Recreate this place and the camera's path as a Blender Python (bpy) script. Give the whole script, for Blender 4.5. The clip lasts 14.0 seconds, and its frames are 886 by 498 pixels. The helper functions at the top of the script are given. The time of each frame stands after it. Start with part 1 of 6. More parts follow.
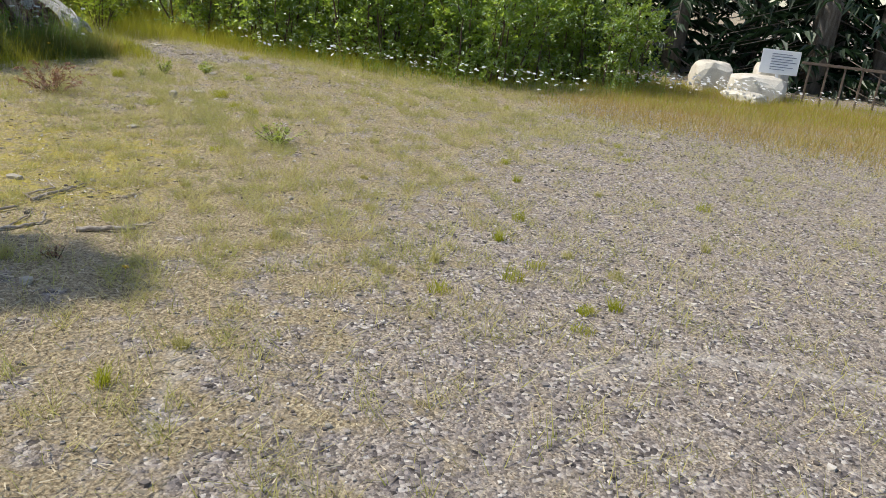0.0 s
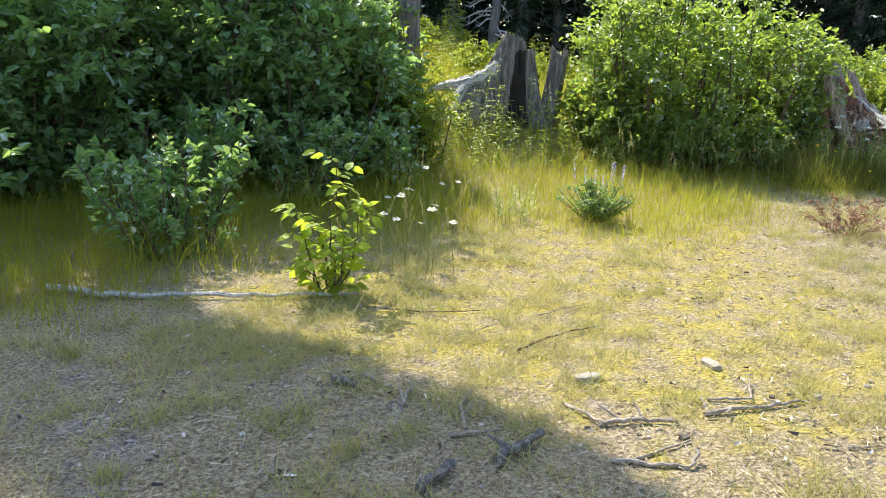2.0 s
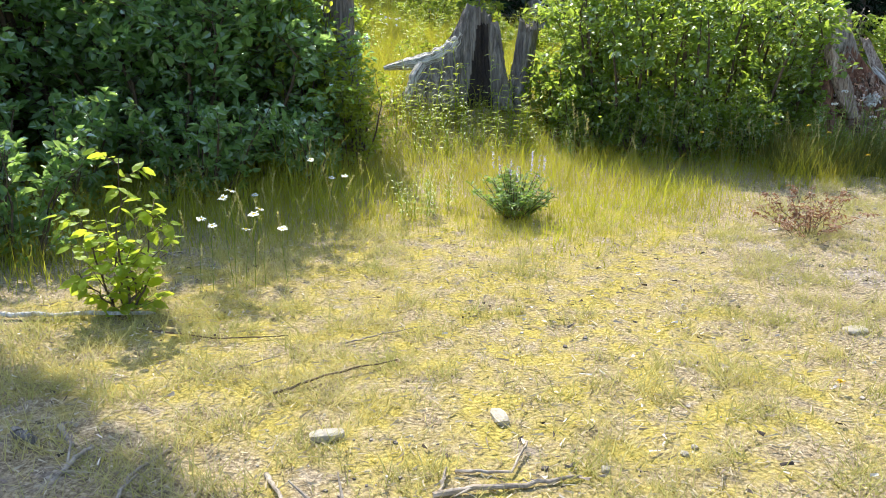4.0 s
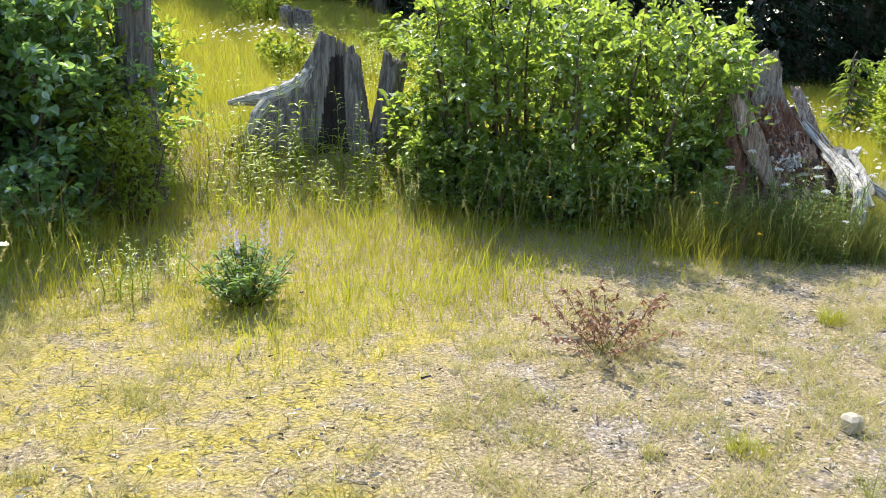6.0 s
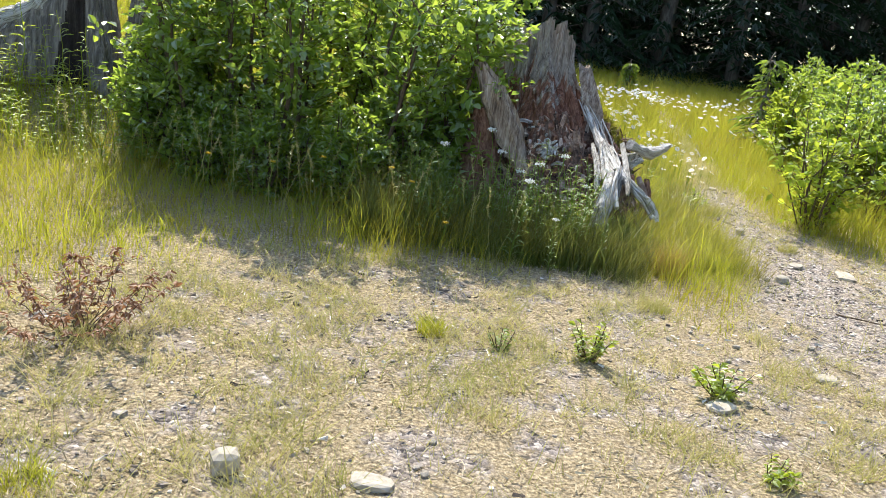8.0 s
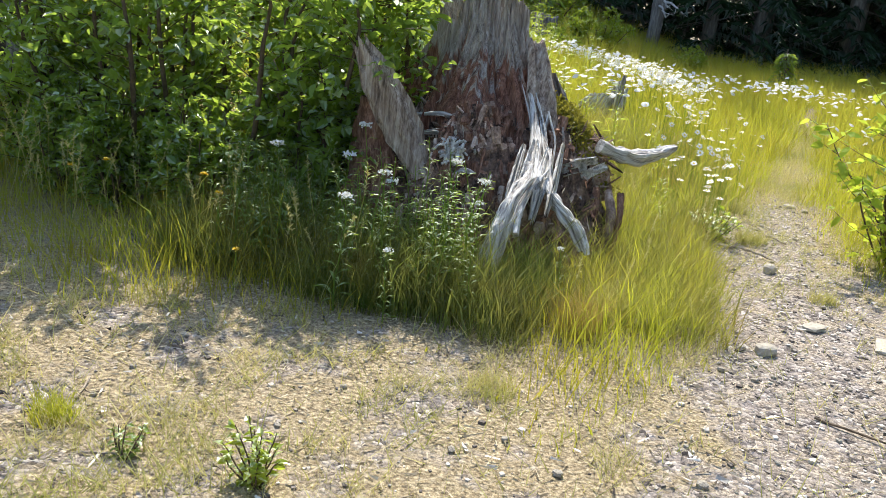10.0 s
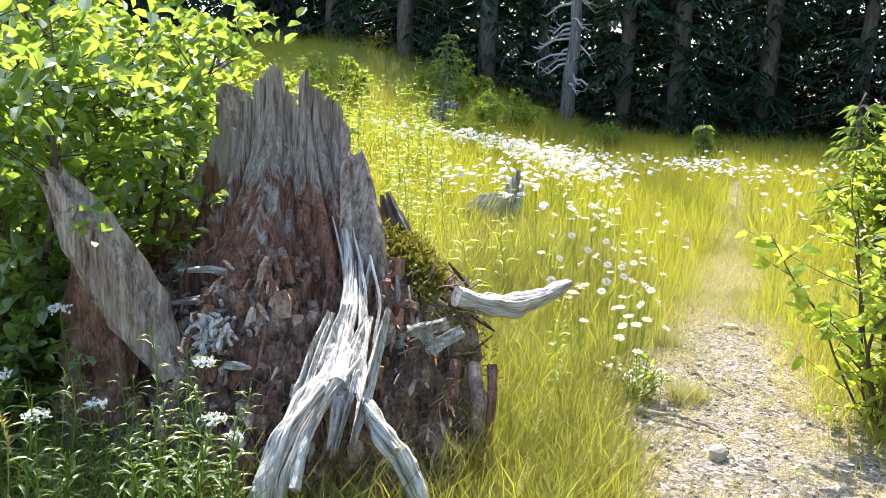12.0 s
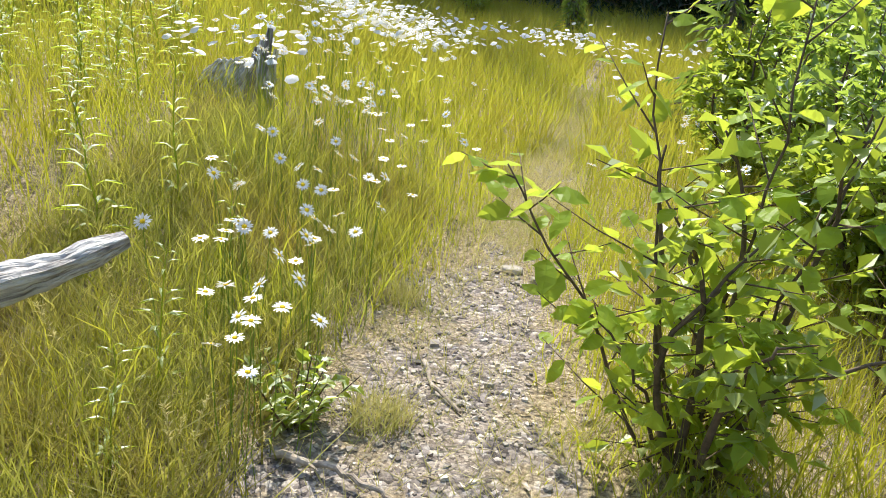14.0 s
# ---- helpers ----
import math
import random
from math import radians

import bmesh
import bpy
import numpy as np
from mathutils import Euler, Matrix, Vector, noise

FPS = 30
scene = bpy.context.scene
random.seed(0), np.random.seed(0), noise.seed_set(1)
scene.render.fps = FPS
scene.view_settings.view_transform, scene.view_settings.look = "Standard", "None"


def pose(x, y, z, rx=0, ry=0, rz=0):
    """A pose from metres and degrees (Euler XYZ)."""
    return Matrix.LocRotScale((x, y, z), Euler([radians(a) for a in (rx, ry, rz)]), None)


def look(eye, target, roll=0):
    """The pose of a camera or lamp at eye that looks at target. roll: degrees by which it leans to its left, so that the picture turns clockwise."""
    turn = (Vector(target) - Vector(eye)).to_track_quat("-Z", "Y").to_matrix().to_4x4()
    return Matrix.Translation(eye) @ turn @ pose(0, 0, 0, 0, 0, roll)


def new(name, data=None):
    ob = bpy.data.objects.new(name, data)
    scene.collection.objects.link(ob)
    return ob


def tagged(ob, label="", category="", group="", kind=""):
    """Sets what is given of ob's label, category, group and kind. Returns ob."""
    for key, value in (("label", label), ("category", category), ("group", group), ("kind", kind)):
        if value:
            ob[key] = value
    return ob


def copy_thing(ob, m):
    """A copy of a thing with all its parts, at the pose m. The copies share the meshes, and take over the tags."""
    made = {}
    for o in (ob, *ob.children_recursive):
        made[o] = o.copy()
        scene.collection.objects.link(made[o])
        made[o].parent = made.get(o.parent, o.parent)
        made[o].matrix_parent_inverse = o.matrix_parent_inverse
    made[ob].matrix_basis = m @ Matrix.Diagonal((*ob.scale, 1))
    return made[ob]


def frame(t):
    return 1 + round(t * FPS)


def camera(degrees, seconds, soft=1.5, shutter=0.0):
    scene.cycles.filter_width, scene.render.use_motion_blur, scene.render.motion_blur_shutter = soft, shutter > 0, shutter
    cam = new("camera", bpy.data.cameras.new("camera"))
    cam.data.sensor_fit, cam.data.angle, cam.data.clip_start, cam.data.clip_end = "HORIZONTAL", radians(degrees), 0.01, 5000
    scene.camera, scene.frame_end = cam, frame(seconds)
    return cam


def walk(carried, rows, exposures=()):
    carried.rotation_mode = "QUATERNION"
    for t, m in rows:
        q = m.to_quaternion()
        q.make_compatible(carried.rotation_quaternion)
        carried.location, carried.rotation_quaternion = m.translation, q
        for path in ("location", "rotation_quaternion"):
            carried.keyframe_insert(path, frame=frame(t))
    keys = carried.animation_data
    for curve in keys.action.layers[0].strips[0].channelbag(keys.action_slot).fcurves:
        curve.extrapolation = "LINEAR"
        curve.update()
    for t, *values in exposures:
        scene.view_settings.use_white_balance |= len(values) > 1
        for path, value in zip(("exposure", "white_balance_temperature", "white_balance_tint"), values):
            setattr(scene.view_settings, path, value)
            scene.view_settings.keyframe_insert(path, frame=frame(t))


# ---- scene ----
cam = camera(58.0, 14.0, soft=0.8)

PATH = [
    (0, (-3.71, -2.177, 1.527), (-1.967, -1.433, 0.889), 6.1),
    (0.5, (-3.157, -1.865, 1.485), (-1.941, -0.412, 0.845), 5.1),
    (1, (-2.72, -1.574, 1.448), (-1.834, 0.116, 0.848), 4.9),
    (1.5, (-2.349, -1.167, 1.436), (-1.769, 0.632, 0.78), 2.3),
    (2, (-1.998, -0.816, 1.436), (-1.695, 1.094, 0.929), 1.9),
    (2.2, (-1.87, -0.71, 1.42), (-1.591, 1.208, 0.927), 1.5),
    (4.3, (-0.293, -0.091, 1.47), (-0.222, 1.823, 0.896), 1.4),
    (4.5, (-0.089, 0.045, 1.454), (-0.033, 1.976, 0.937), 3.0),
    (5, (0.38, 0.33, 1.479), (0.364, 2.263, 0.966), 1.2),
    (5.5, (0.867, 0.688, 1.533), (0.887, 2.615, 0.998), 0.3),
    (6, (1.406, 1.094, 1.506), (1.4, 3.029, 1.002), 2.1),
    (6.5, (1.914, 1.439, 1.455), (2.043, 3.356, 0.9), 1.9),
    (7, (2.429, 1.65, 1.477), (2.788, 3.536, 0.916), 3.3),
    (7.2, (2.644, 1.713, 1.472), (2.983, 3.612, 0.945), 5.5),
    (9.3, (5.175, 2.877, 1.446), (4.681, 4.719, 0.843), 3.0),
    (9.5, (5.242, 3.12, 1.463), (4.798, 4.976, 0.863), 3.3),
    (10, (5.438, 3.66, 1.426), (4.91, 5.491, 0.819), 5.8),
    (10.5, (5.487, 4.098, 1.447), (4.861, 5.92, 0.911), 3.8),
    (11, (5.479, 4.499, 1.516), (4.753, 6.314, 1.092), -1.6),
    (11.5, (5.499, 4.954, 1.494), (4.934, 6.829, 1.09), 1.2),
    (12, (5.561, 5.365, 1.486), (5.145, 7.28, 1.086), 2.2),
    (12.5, (5.63, 5.846, 1.53), (5.331, 7.759, 1.032), -1.0),
    (13, (5.807, 6.296, 1.449), (5.613, 8.221, 0.941), 0.0),
    (13.5, (6.031, 6.67, 1.473), (5.768, 8.587, 0.967), -0.1),
    (14, (6.233, 7.198, 1.349), (6.108, 9.07, 0.657), 6.4),
]
walk(cam, [(t, look(eye, target, roll)) for t, eye, target, roll in PATH],
     exposures=[(0, 0.80), (0.5, 0.83), (1.0, 1.12), (1.5, 1.42), (2.0, 1.66), (4.3, 1.69), (7.2, 1.66), (9.4, 1.56), (10.4, 1.76), (11.0, 2.06), (12.0, 2.1), (13.0, 1.98), (13.5, 1.9), (14.0, 1.55)])

# ---- light ----
SUN_EL, SUN_AZ = 50.0, -20.0          # degrees; azimuth clockwise from +y
world = bpy.data.worlds.new("sky")
scene.world = world
world.use_nodes = True
wn = world.node_tree
sky = wn.nodes.new("ShaderNodeTexSky")
sky.sky_type, sky.sun_disc = "NISHITA", False
sky.sun_elevation, sky.sun_rotation = radians(SUN_EL), radians(SUN_AZ % 360)
wn.links.new(sky.outputs[0], wn.nodes["Background"].inputs[0])
wn.nodes["Background"].inputs[1].default_value = 0.13
sun = new("sun", bpy.data.lights.new("sun", "SUN"))
sun.data.energy, sun.data.angle, sun.data.color = 2.8, radians(0.6), (1.0, 0.93, 0.80)
sun_way = Vector((math.sin(radians(SUN_AZ)) * math.cos(radians(SUN_EL)),
                  math.cos(radians(SUN_AZ)) * math.cos(radians(SUN_EL)), math.sin(radians(SUN_EL))))
sun.matrix_world = look(sun_way * 40, (0, 0, 0))

# ---- materials ----


def node(nt, kind, **sockets):
    n = nt.nodes.new("ShaderNode" + kind)
    for key, value in sockets.items():
        n.inputs[key.replace("_", " ")].default_value = value
    return n


def material(name):
    m = bpy.data.materials.new(name)
    m.use_nodes = True
    nt = m.node_tree
    nt.nodes.clear()
    out = nt.nodes.new("ShaderNodeOutputMaterial")
    return m, nt, out


def noise_of(nt, scale, detail=4.0, rough=0.55, stretch=None):
    """A noise in object space, stretched along an axis where asked."""
    tc = nt.nodes.new("ShaderNodeTexCoord")
    n = node(nt, "TexNoise", Scale=scale, Detail=detail, Roughness=rough)
    src = tc.outputs["Object"]
    if stretch:
        mp = nt.nodes.new("ShaderNodeMapping")
        mp.inputs["Scale"].default_value = stretch
        nt.links.new(src, mp.inputs[0])
        src = mp.outputs[0]
    nt.links.new(src, n.inputs["Vector"])
    return n.outputs["Fac"]


def ramp(nt, fac, stops):
    r = nt.nodes.new("ShaderNodeValToRGB")
    el = r.color_ramp.elements
    while len(el) < len(stops):
        el.new(0.5)
    for e, (p, c) in zip(el, stops):
        e.position, e.color = p, (*c, 1)
    nt.links.new(fac, r.inputs[0])
    return r.outputs[0]


def mixed(nt, a, b, fac):
    m = nt.nodes.new("ShaderNodeMix")
    m.data_type = "RGBA"
    for sock, v in ((m.inputs["Factor"], fac), (m.inputs[6], a), (m.inputs[7], b)):
        if isinstance(v, (float, int)):
            sock.default_value = v
        elif isinstance(v, tuple):
            sock.default_value = (*v, 1)
        else:
            nt.links.new(v, sock)
    return m.outputs[2]


def arith(nt, op, a, b):
    m = nt.nodes.new("ShaderNodeMath")
    m.operation = op
    for sock, v in zip(m.inputs, (a, b)):
        if isinstance(v, (float, int)):
            sock.default_value = v
        else:
            nt.links.new(v, sock)
    return m.outputs[0]


def attr(nt, name):
    a = nt.nodes.new("ShaderNodeAttribute")
    a.attribute_name = name
    return a.outputs["Fac"]


def island(nt):
    return nt.nodes.new("ShaderNodeNewGeometry").outputs["Random Per Island"]


def bumped(nt, height, strength, distance):
    b = node(nt, "Bump", Strength=strength, Distance=distance)
    nt.links.new(height, b.inputs["Height"])
    return b.outputs[0]


def foliage_mat(name, dark, light, glow, gloss=0.25, through_light=0.45, rough=0.45, tip=None, drift=None):
    """Leaf or blade: diffuse and translucent, with a waxy sheen; colour varies from leaf to leaf."""
    m, nt, out = material(name)
    col = ramp(nt, island(nt), [(0.0, dark), (0.55, tuple((a + b) / 2 for a, b in zip(dark, light))), (1.0, light)])
    col = mixed(nt, col, tuple(c * 0.75 for c in light), arith(nt, "MULTIPLY", noise_of(nt, 2.3), 0.5))
    gl = mixed(nt, glow, light, arith(nt, "MULTIPLY", island(nt), 0.5))
    if tip:
        col = mixed(nt, col, tip, attr(nt, "h"))
        gl = mixed(nt, gl, tip, attr(nt, "h"))
    if drift:
        far = ramp(nt, noise_of(nt, 1.9, 6, 0.7), [(0.42, (0, 0, 0)), (0.66, (1, 1, 1))])
        far = arith(nt, "MULTIPLY", far, 0.75)
        col, gl = mixed(nt, col, drift, far), mixed(nt, gl, drift, far)
    d, t = node(nt, "BsdfDiffuse"), node(nt, "BsdfTranslucent")
    g = node(nt, "BsdfGlossy", Roughness=rough)
    g.inputs["Color"].default_value = (0.8, 0.85, 0.8, 1)
    nt.links.new(col, d.inputs[0])
    nt.links.new(gl, t.inputs[0])
    a, b = nt.nodes.new("ShaderNodeMixShader"), nt.nodes.new("ShaderNodeMixShader")
    a.inputs[0].default_value = through_light
    nt.links.new(d.outputs[0], a.inputs[1])
    nt.links.new(t.outputs[0], a.inputs[2])
    fr = node(nt, "Fresnel", IOR=1.45)
    nt.links.new(arith(nt, "MULTIPLY", fr.outputs[0], gloss * 2), b.inputs[0])
    nt.links.new(a.outputs[0], b.inputs[1])
    nt.links.new(g.outputs[0], b.inputs[2])
    nt.links.new(b.outputs[0], out.inputs[0])
    return m


def solid_mat(name, stops, scale=8.0, stretch=None, rough=0.85, bump=0.6, depth=0.01, fine=60.0, fine_stretch=None, per_island=0.0):
    """Wood, stone or soil: two scales of noise for colour, and both for relief."""
    m, nt, out = material(name)
    big = noise_of(nt, scale, 5, 0.6, stretch)
    small = noise_of(nt, fine, 3, 0.6, fine_stretch or stretch)
    fac = arith(nt, "ADD", arith(nt, "MULTIPLY", big, 0.65), arith(nt, "MULTIPLY", small, 0.35))
    if per_island:
        fac = arith(nt, "ADD", fac, arith(nt, "MULTIPLY", arith(nt, "SUBTRACT", island(nt), 0.5), per_island))
    col = ramp(nt, fac, stops)
    p = node(nt, "BsdfPrincipled", Roughness=rough)
    p.inputs["Specular IOR Level"].default_value = 0.25
    nt.links.new(col, p.inputs["Base Color"])
    nt.links.new(bumped(nt, fac, bump, depth), p.inputs["Normal"])
    nt.links.new(p.outputs[0], out.inputs[0])
    return m


def ground_mat():
    m, nt, out = material("gravel_and_thatch")
    tc = nt.nodes.new("ShaderNodeTexCoord").outputs["Object"]

    def cells(scale):
        v = node(nt, "TexVoronoi", Scale=scale)
        nt.links.new(tc, v.inputs["Vector"])
        sep = nt.nodes.new("ShaderNodeSeparateColor")
        nt.links.new(v.outputs["Color"], sep.inputs[0])
        return sep.outputs[0], v.outputs["Distance"]

    tone, away = cells(55.0)
    tone2, away2 = cells(130.0)
    stone = ramp(nt, tone, [(0, (0.06, 0.052, 0.050)), (0.35, (0.17, 0.148, 0.138)), (0.75, (0.33, 0.29, 0.265)), (1, (0.60, 0.55, 0.49))])
    stone2 = ramp(nt, tone2, [(0, (0.13, 0.105, 0.085)), (0.5, (0.30, 0.25, 0.20)), (1, (0.52, 0.45, 0.36))])
    gravel = mixed(nt, stone, stone2, ramp(nt, noise_of(nt, 9.0), [(0.42, (0, 0, 0)), (0.6, (1, 1, 1))]))
    soil = ramp(nt, noise_of(nt, 60.0, 8, 0.75), [(0.34, (0.075, 0.055, 0.034)), (0.5, (0.30, 0.24, 0.15)), (0.66, (0.60, 0.51, 0.34))])
    moss = ramp(nt, noise_of(nt, 55.0, 7, 0.72), [(0.3, (0.16, 0.125, 0.03)), (0.52, (0.40, 0.33, 0.08)), (0.72, (0.58, 0.49, 0.16))])
    patch = ramp(nt, noise_of(nt, 3.1, 6, 0.65), [(0.38, (0, 0, 0)), (0.62, (1, 1, 1))])
    bare = arith(nt, "ADD", attr(nt, "gravel"), arith(nt, "MULTIPLY", arith(nt, "SUBTRACT", patch, 0.5), 0.8))
    bare = ramp(nt, bare, [(0.3, (0, 0, 0)), (0.62, (1, 1, 1))])
    col = mixed(nt, soil, gravel, bare)
    mossy = arith(nt, "ADD", attr(nt, "moss"), arith(nt, "MULTIPLY", arith(nt, "SUBTRACT", noise_of(nt, 5.3, 5, 0.6), 0.5), 1.6))
    col = mixed(nt, col, moss, ramp(nt, mossy, [(0.48, (0, 0, 0)), (0.85, (1, 1, 1))]))
    dusty = arith(nt, "MULTIPLY", attr(nt, "dust"), ramp(nt, noise_of(nt, 7.0, 5, 0.7), [(0.35, (0.1, 0.1, 0.1)), (0.6, (1, 1, 1))]))
    col = mixed(nt, col, ramp(nt, noise_of(nt, 45.0, 5, 0.7), [(0.3, (0.36, 0.32, 0.28)), (0.7, (0.66, 0.61, 0.53))]), dusty)
    p = node(nt, "BsdfPrincipled", Roughness=0.95)
    p.inputs["Specular IOR Level"].default_value = 0.15
    nt.links.new(col, p.inputs["Base Color"])
    h = arith(nt, "SUBTRACT", noise_of(nt, 60.0, 7, 0.75), arith(nt, "MULTIPLY", away, 0.9))
    nt.links.new(bumped(nt, h, 0.8, 0.015), p.inputs["Normal"])
    nt.links.new(p.outputs[0], out.inputs[0])
    return m


M_GROUND = ground_mat()
M_SHORT = foliage_mat("dry_short_grass", (0.15, 0.155, 0.05), (0.58, 0.52, 0.21), (0.58, 0.54, 0.15), 0.03, 0.4, 0.7, (0.68, 0.60, 0.29), (0.27, 0.31, 0.06))
M_TALL = foliage_mat("tall_meadow_grass", (0.095, 0.16, 0.018), (0.34, 0.375, 0.035), (0.55, 0.60, 0.035), 0.03, 0.5, 0.6, (0.54, 0.50, 0.085), (0.36, 0.29, 0.045))
M_TRAIL = foliage_mat("mixed_trailside_grass", (0.07, 0.12, 0.02), (0.26, 0.29, 0.055), (0.42, 0.47, 0.06), 0.03, 0.5, 0.6, (0.52, 0.43, 0.16), (0.30, 0.22, 0.07))
# grass colour lowered to carry the shade of bush and stump
M_SHADY = foliage_mat("shade_darkened_grass", (0.05, 0.10, 0.02), (0.15, 0.21, 0.05), (0.21, 0.29, 0.04), 0.04, 0.45, 0.6, (0.32, 0.31, 0.10), (0.22, 0.18, 0.05))
M_RUST = foliage_mat("rust_brown_seeding_grass", (0.26, 0.22, 0.05), (0.48, 0.37, 0.12), (0.54, 0.41, 0.10), 0.03, 0.4, 0.7, (0.52, 0.33, 0.14), (0.40, 0.36, 0.07))
M_LEAF = foliage_mat("alder_leaf", (0.055, 0.115, 0.028), (0.165, 0.255, 0.06), (0.49, 0.64, 0.075), 0.13, 0.55, 0.55)
M_LUPIN = foliage_mat("lupin_leaf", (0.06, 0.13, 0.035), (0.15, 0.24, 0.07), (0.40, 0.60, 0.09), 0.04, 0.45, 0.6)
# leaf made bluer and paler, carrying the sky-lit shade of the thicket
M_LEAF_SHADE = foliage_mat("shade_tinted_leaf", (0.08, 0.165, 0.06), (0.19, 0.31, 0.11), (0.46, 0.68, 0.16), 0.17, 0.52, 0.45)
M_LEAF_LIME = foliage_mat("young_leaf", (0.11, 0.165, 0.02), (0.27, 0.33, 0.045), (0.60, 0.72, 0.07), 0.08, 0.5, 0.5)
M_WEED = foliage_mat("weed_leaf", (0.08, 0.14, 0.03), (0.18, 0.26, 0.06), (0.40, 0.54, 0.07), 0.07, 0.45, 0.5)
M_NEEDLE = foliage_mat("conifer_needles", (0.012, 0.03, 0.014), (0.035, 0.07, 0.03), (0.05, 0.09, 0.03), 0.1, 0.2, 0.5)
M_DRY = foliage_mat("withered_leaf", (0.15, 0.075, 0.04), (0.36, 0.19, 0.11), (0.4, 0.2, 0.09), 0.05, 0.3, 0.7)
M_PETAL = foliage_mat("white_petal", (0.74, 0.74, 0.72), (0.84, 0.84, 0.82), (0.7, 0.7, 0.66), 0.1, 0.3, 0.5)
M_YELLOW = foliage_mat("yellow_petal", (0.75, 0.50, 0.02), (0.85, 0.62, 0.03), (0.8, 0.6, 0.04), 0.1, 0.3, 0.5)
M_PURPLE = foliage_mat("lupin_petal", (0.17, 0.15, 0.38), (0.34, 0.30, 0.58), (0.34, 0.3, 0.6), 0.1, 0.3, 0.5)
M_MOSS = foliage_mat("cushion_moss", (0.09, 0.09, 0.015), (0.24, 0.23, 0.04), (0.34, 0.31, 0.04), 0.05, 0.35, 0.7)
M_BARK = solid_mat("grey_bark", [(0.3, (0.06, 0.05, 0.04)), (0.5, (0.17, 0.145, 0.12)), (0.7, (0.33, 0.30, 0.26))], 5, (3, 3, 0.6), 0.9, 0.8, 0.02)
M_TWIG = solid_mat("brown_twig", [(0.3, (0.05, 0.035, 0.022)), (0.6, (0.14, 0.10, 0.065)), (0.8, (0.24, 0.18, 0.12))], 20, None, 0.8, 0.3, 0.004)
M_SILVER = solid_mat("weathered_silver_wood", [(0.30, (0.09, 0.08, 0.07)), (0.43, (0.36, 0.34, 0.31)), (0.55, (0.64, 0.62, 0.58)), (0.75, (0.80, 0.78, 0.75))], 9, (4, 4, 0.55), 0.75, 1.0, 0.03, 45, (3, 3, 0.25))
M_GREYWOOD = solid_mat("grey_stump_wood", [(0.30, (0.05, 0.042, 0.04)), (0.47, (0.17, 0.15, 0.135)), (0.62, (0.34, 0.305, 0.275)), (0.8, (0.54, 0.50, 0.45))], 6, (4, 4, 0.4), 0.85, 1.0, 0.04, 34, (3, 3, 0.22))
M_REDROT = solid_mat("red_rotten_wood", [(0.28, (0.03, 0.014, 0.011)), (0.44, (0.15, 0.072, 0.048)), (0.58, (0.34, 0.19, 0.13)), (0.76, (0.56, 0.42, 0.32))], 7, (3, 3, 0.7), 0.92, 1.0, 0.04, 42)


def root_mat(name, stops, bump=1.0):
    """Weathered wood whose grain and checks run along the root, by its own lengthwise coordinates."""
    m, nt, out = material(name)
    way = nt.nodes.new("ShaderNodeCombineXYZ")
    for k, key in enumerate(("ru", "rv", "rw")):
        nt.links.new(attr(nt, key), way.inputs[k])

    def along(scale, stretch, detail):
        mp = nt.nodes.new("ShaderNodeMapping")
        mp.inputs["Scale"].default_value = stretch
        n = node(nt, "TexNoise", Scale=scale, Detail=detail, Roughness=0.62)
        nt.links.new(way.outputs[0], mp.inputs[0])
        nt.links.new(mp.outputs[0], n.inputs["Vector"])
        return n.outputs["Fac"]

    fac = arith(nt, "ADD", arith(nt, "MULTIPLY", along(14, (3.0, 3.0, 0.35), 5), 0.6), arith(nt, "MULTIPLY", along(50, (2.5, 2.5, 0.2), 3), 0.4))
    p = node(nt, "BsdfPrincipled", Roughness=0.8)
    p.inputs["Specular IOR Level"].default_value = 0.25
    nt.links.new(ramp(nt, fac, stops), p.inputs["Base Color"])
    nt.links.new(bumped(nt, fac, bump, 0.03), p.inputs["Normal"])
    nt.links.new(p.outputs[0], out.inputs[0])
    return m


M_ROOT = root_mat("bleached_root", [(0.34, (0.06, 0.05, 0.045)), (0.44, (0.30, 0.275, 0.25)), (0.54, (0.62, 0.60, 0.56)), (0.72, (0.82, 0.80, 0.77))])
M_ROOT_GREY = root_mat("grey_root", [(0.34, (0.04, 0.035, 0.033)), (0.46, (0.18, 0.16, 0.145)), (0.58, (0.36, 0.33, 0.30)), (0.76, (0.56, 0.52, 0.48))])
# near-black wood that paints in the shade of the stump's recess
M_HOLLOW_SHADE = solid_mat("shaded_hollow_wood", [(0.3, (0.012, 0.010, 0.010)), (0.5, (0.045, 0.036, 0.032)), (0.75, (0.12, 0.10, 0.09))], 6, (4, 4, 0.5), 0.9, 1.0, 0.03)
M_CRUMB = solid_mat("crumbled_rot", [(0.32, (0.035, 0.024, 0.019)), (0.46, (0.18, 0.115, 0.085)), (0.58, (0.39, 0.275, 0.21)), (0.74, (0.68, 0.57, 0.48))], 8, None, 0.95, 1.0, 0.03, 70, None, 0.3)
M_STICK = solid_mat("dead_stick", [(0.3, (0.10, 0.08, 0.06)), (0.5, (0.31, 0.26, 0.205)), (0.75, (0.56, 0.50, 0.42))], 16, (1, 1, 1), 0.85, 0.8, 0.008, 90)
M_STONE = solid_mat("pale_stone", [(0.3, (0.17, 0.15, 0.125)), (0.5, (0.30, 0.27, 0.22)), (0.75, (0.46, 0.42, 0.35))], 9, None, 0.9, 0.7, 0.01, 60, None, 0.3)
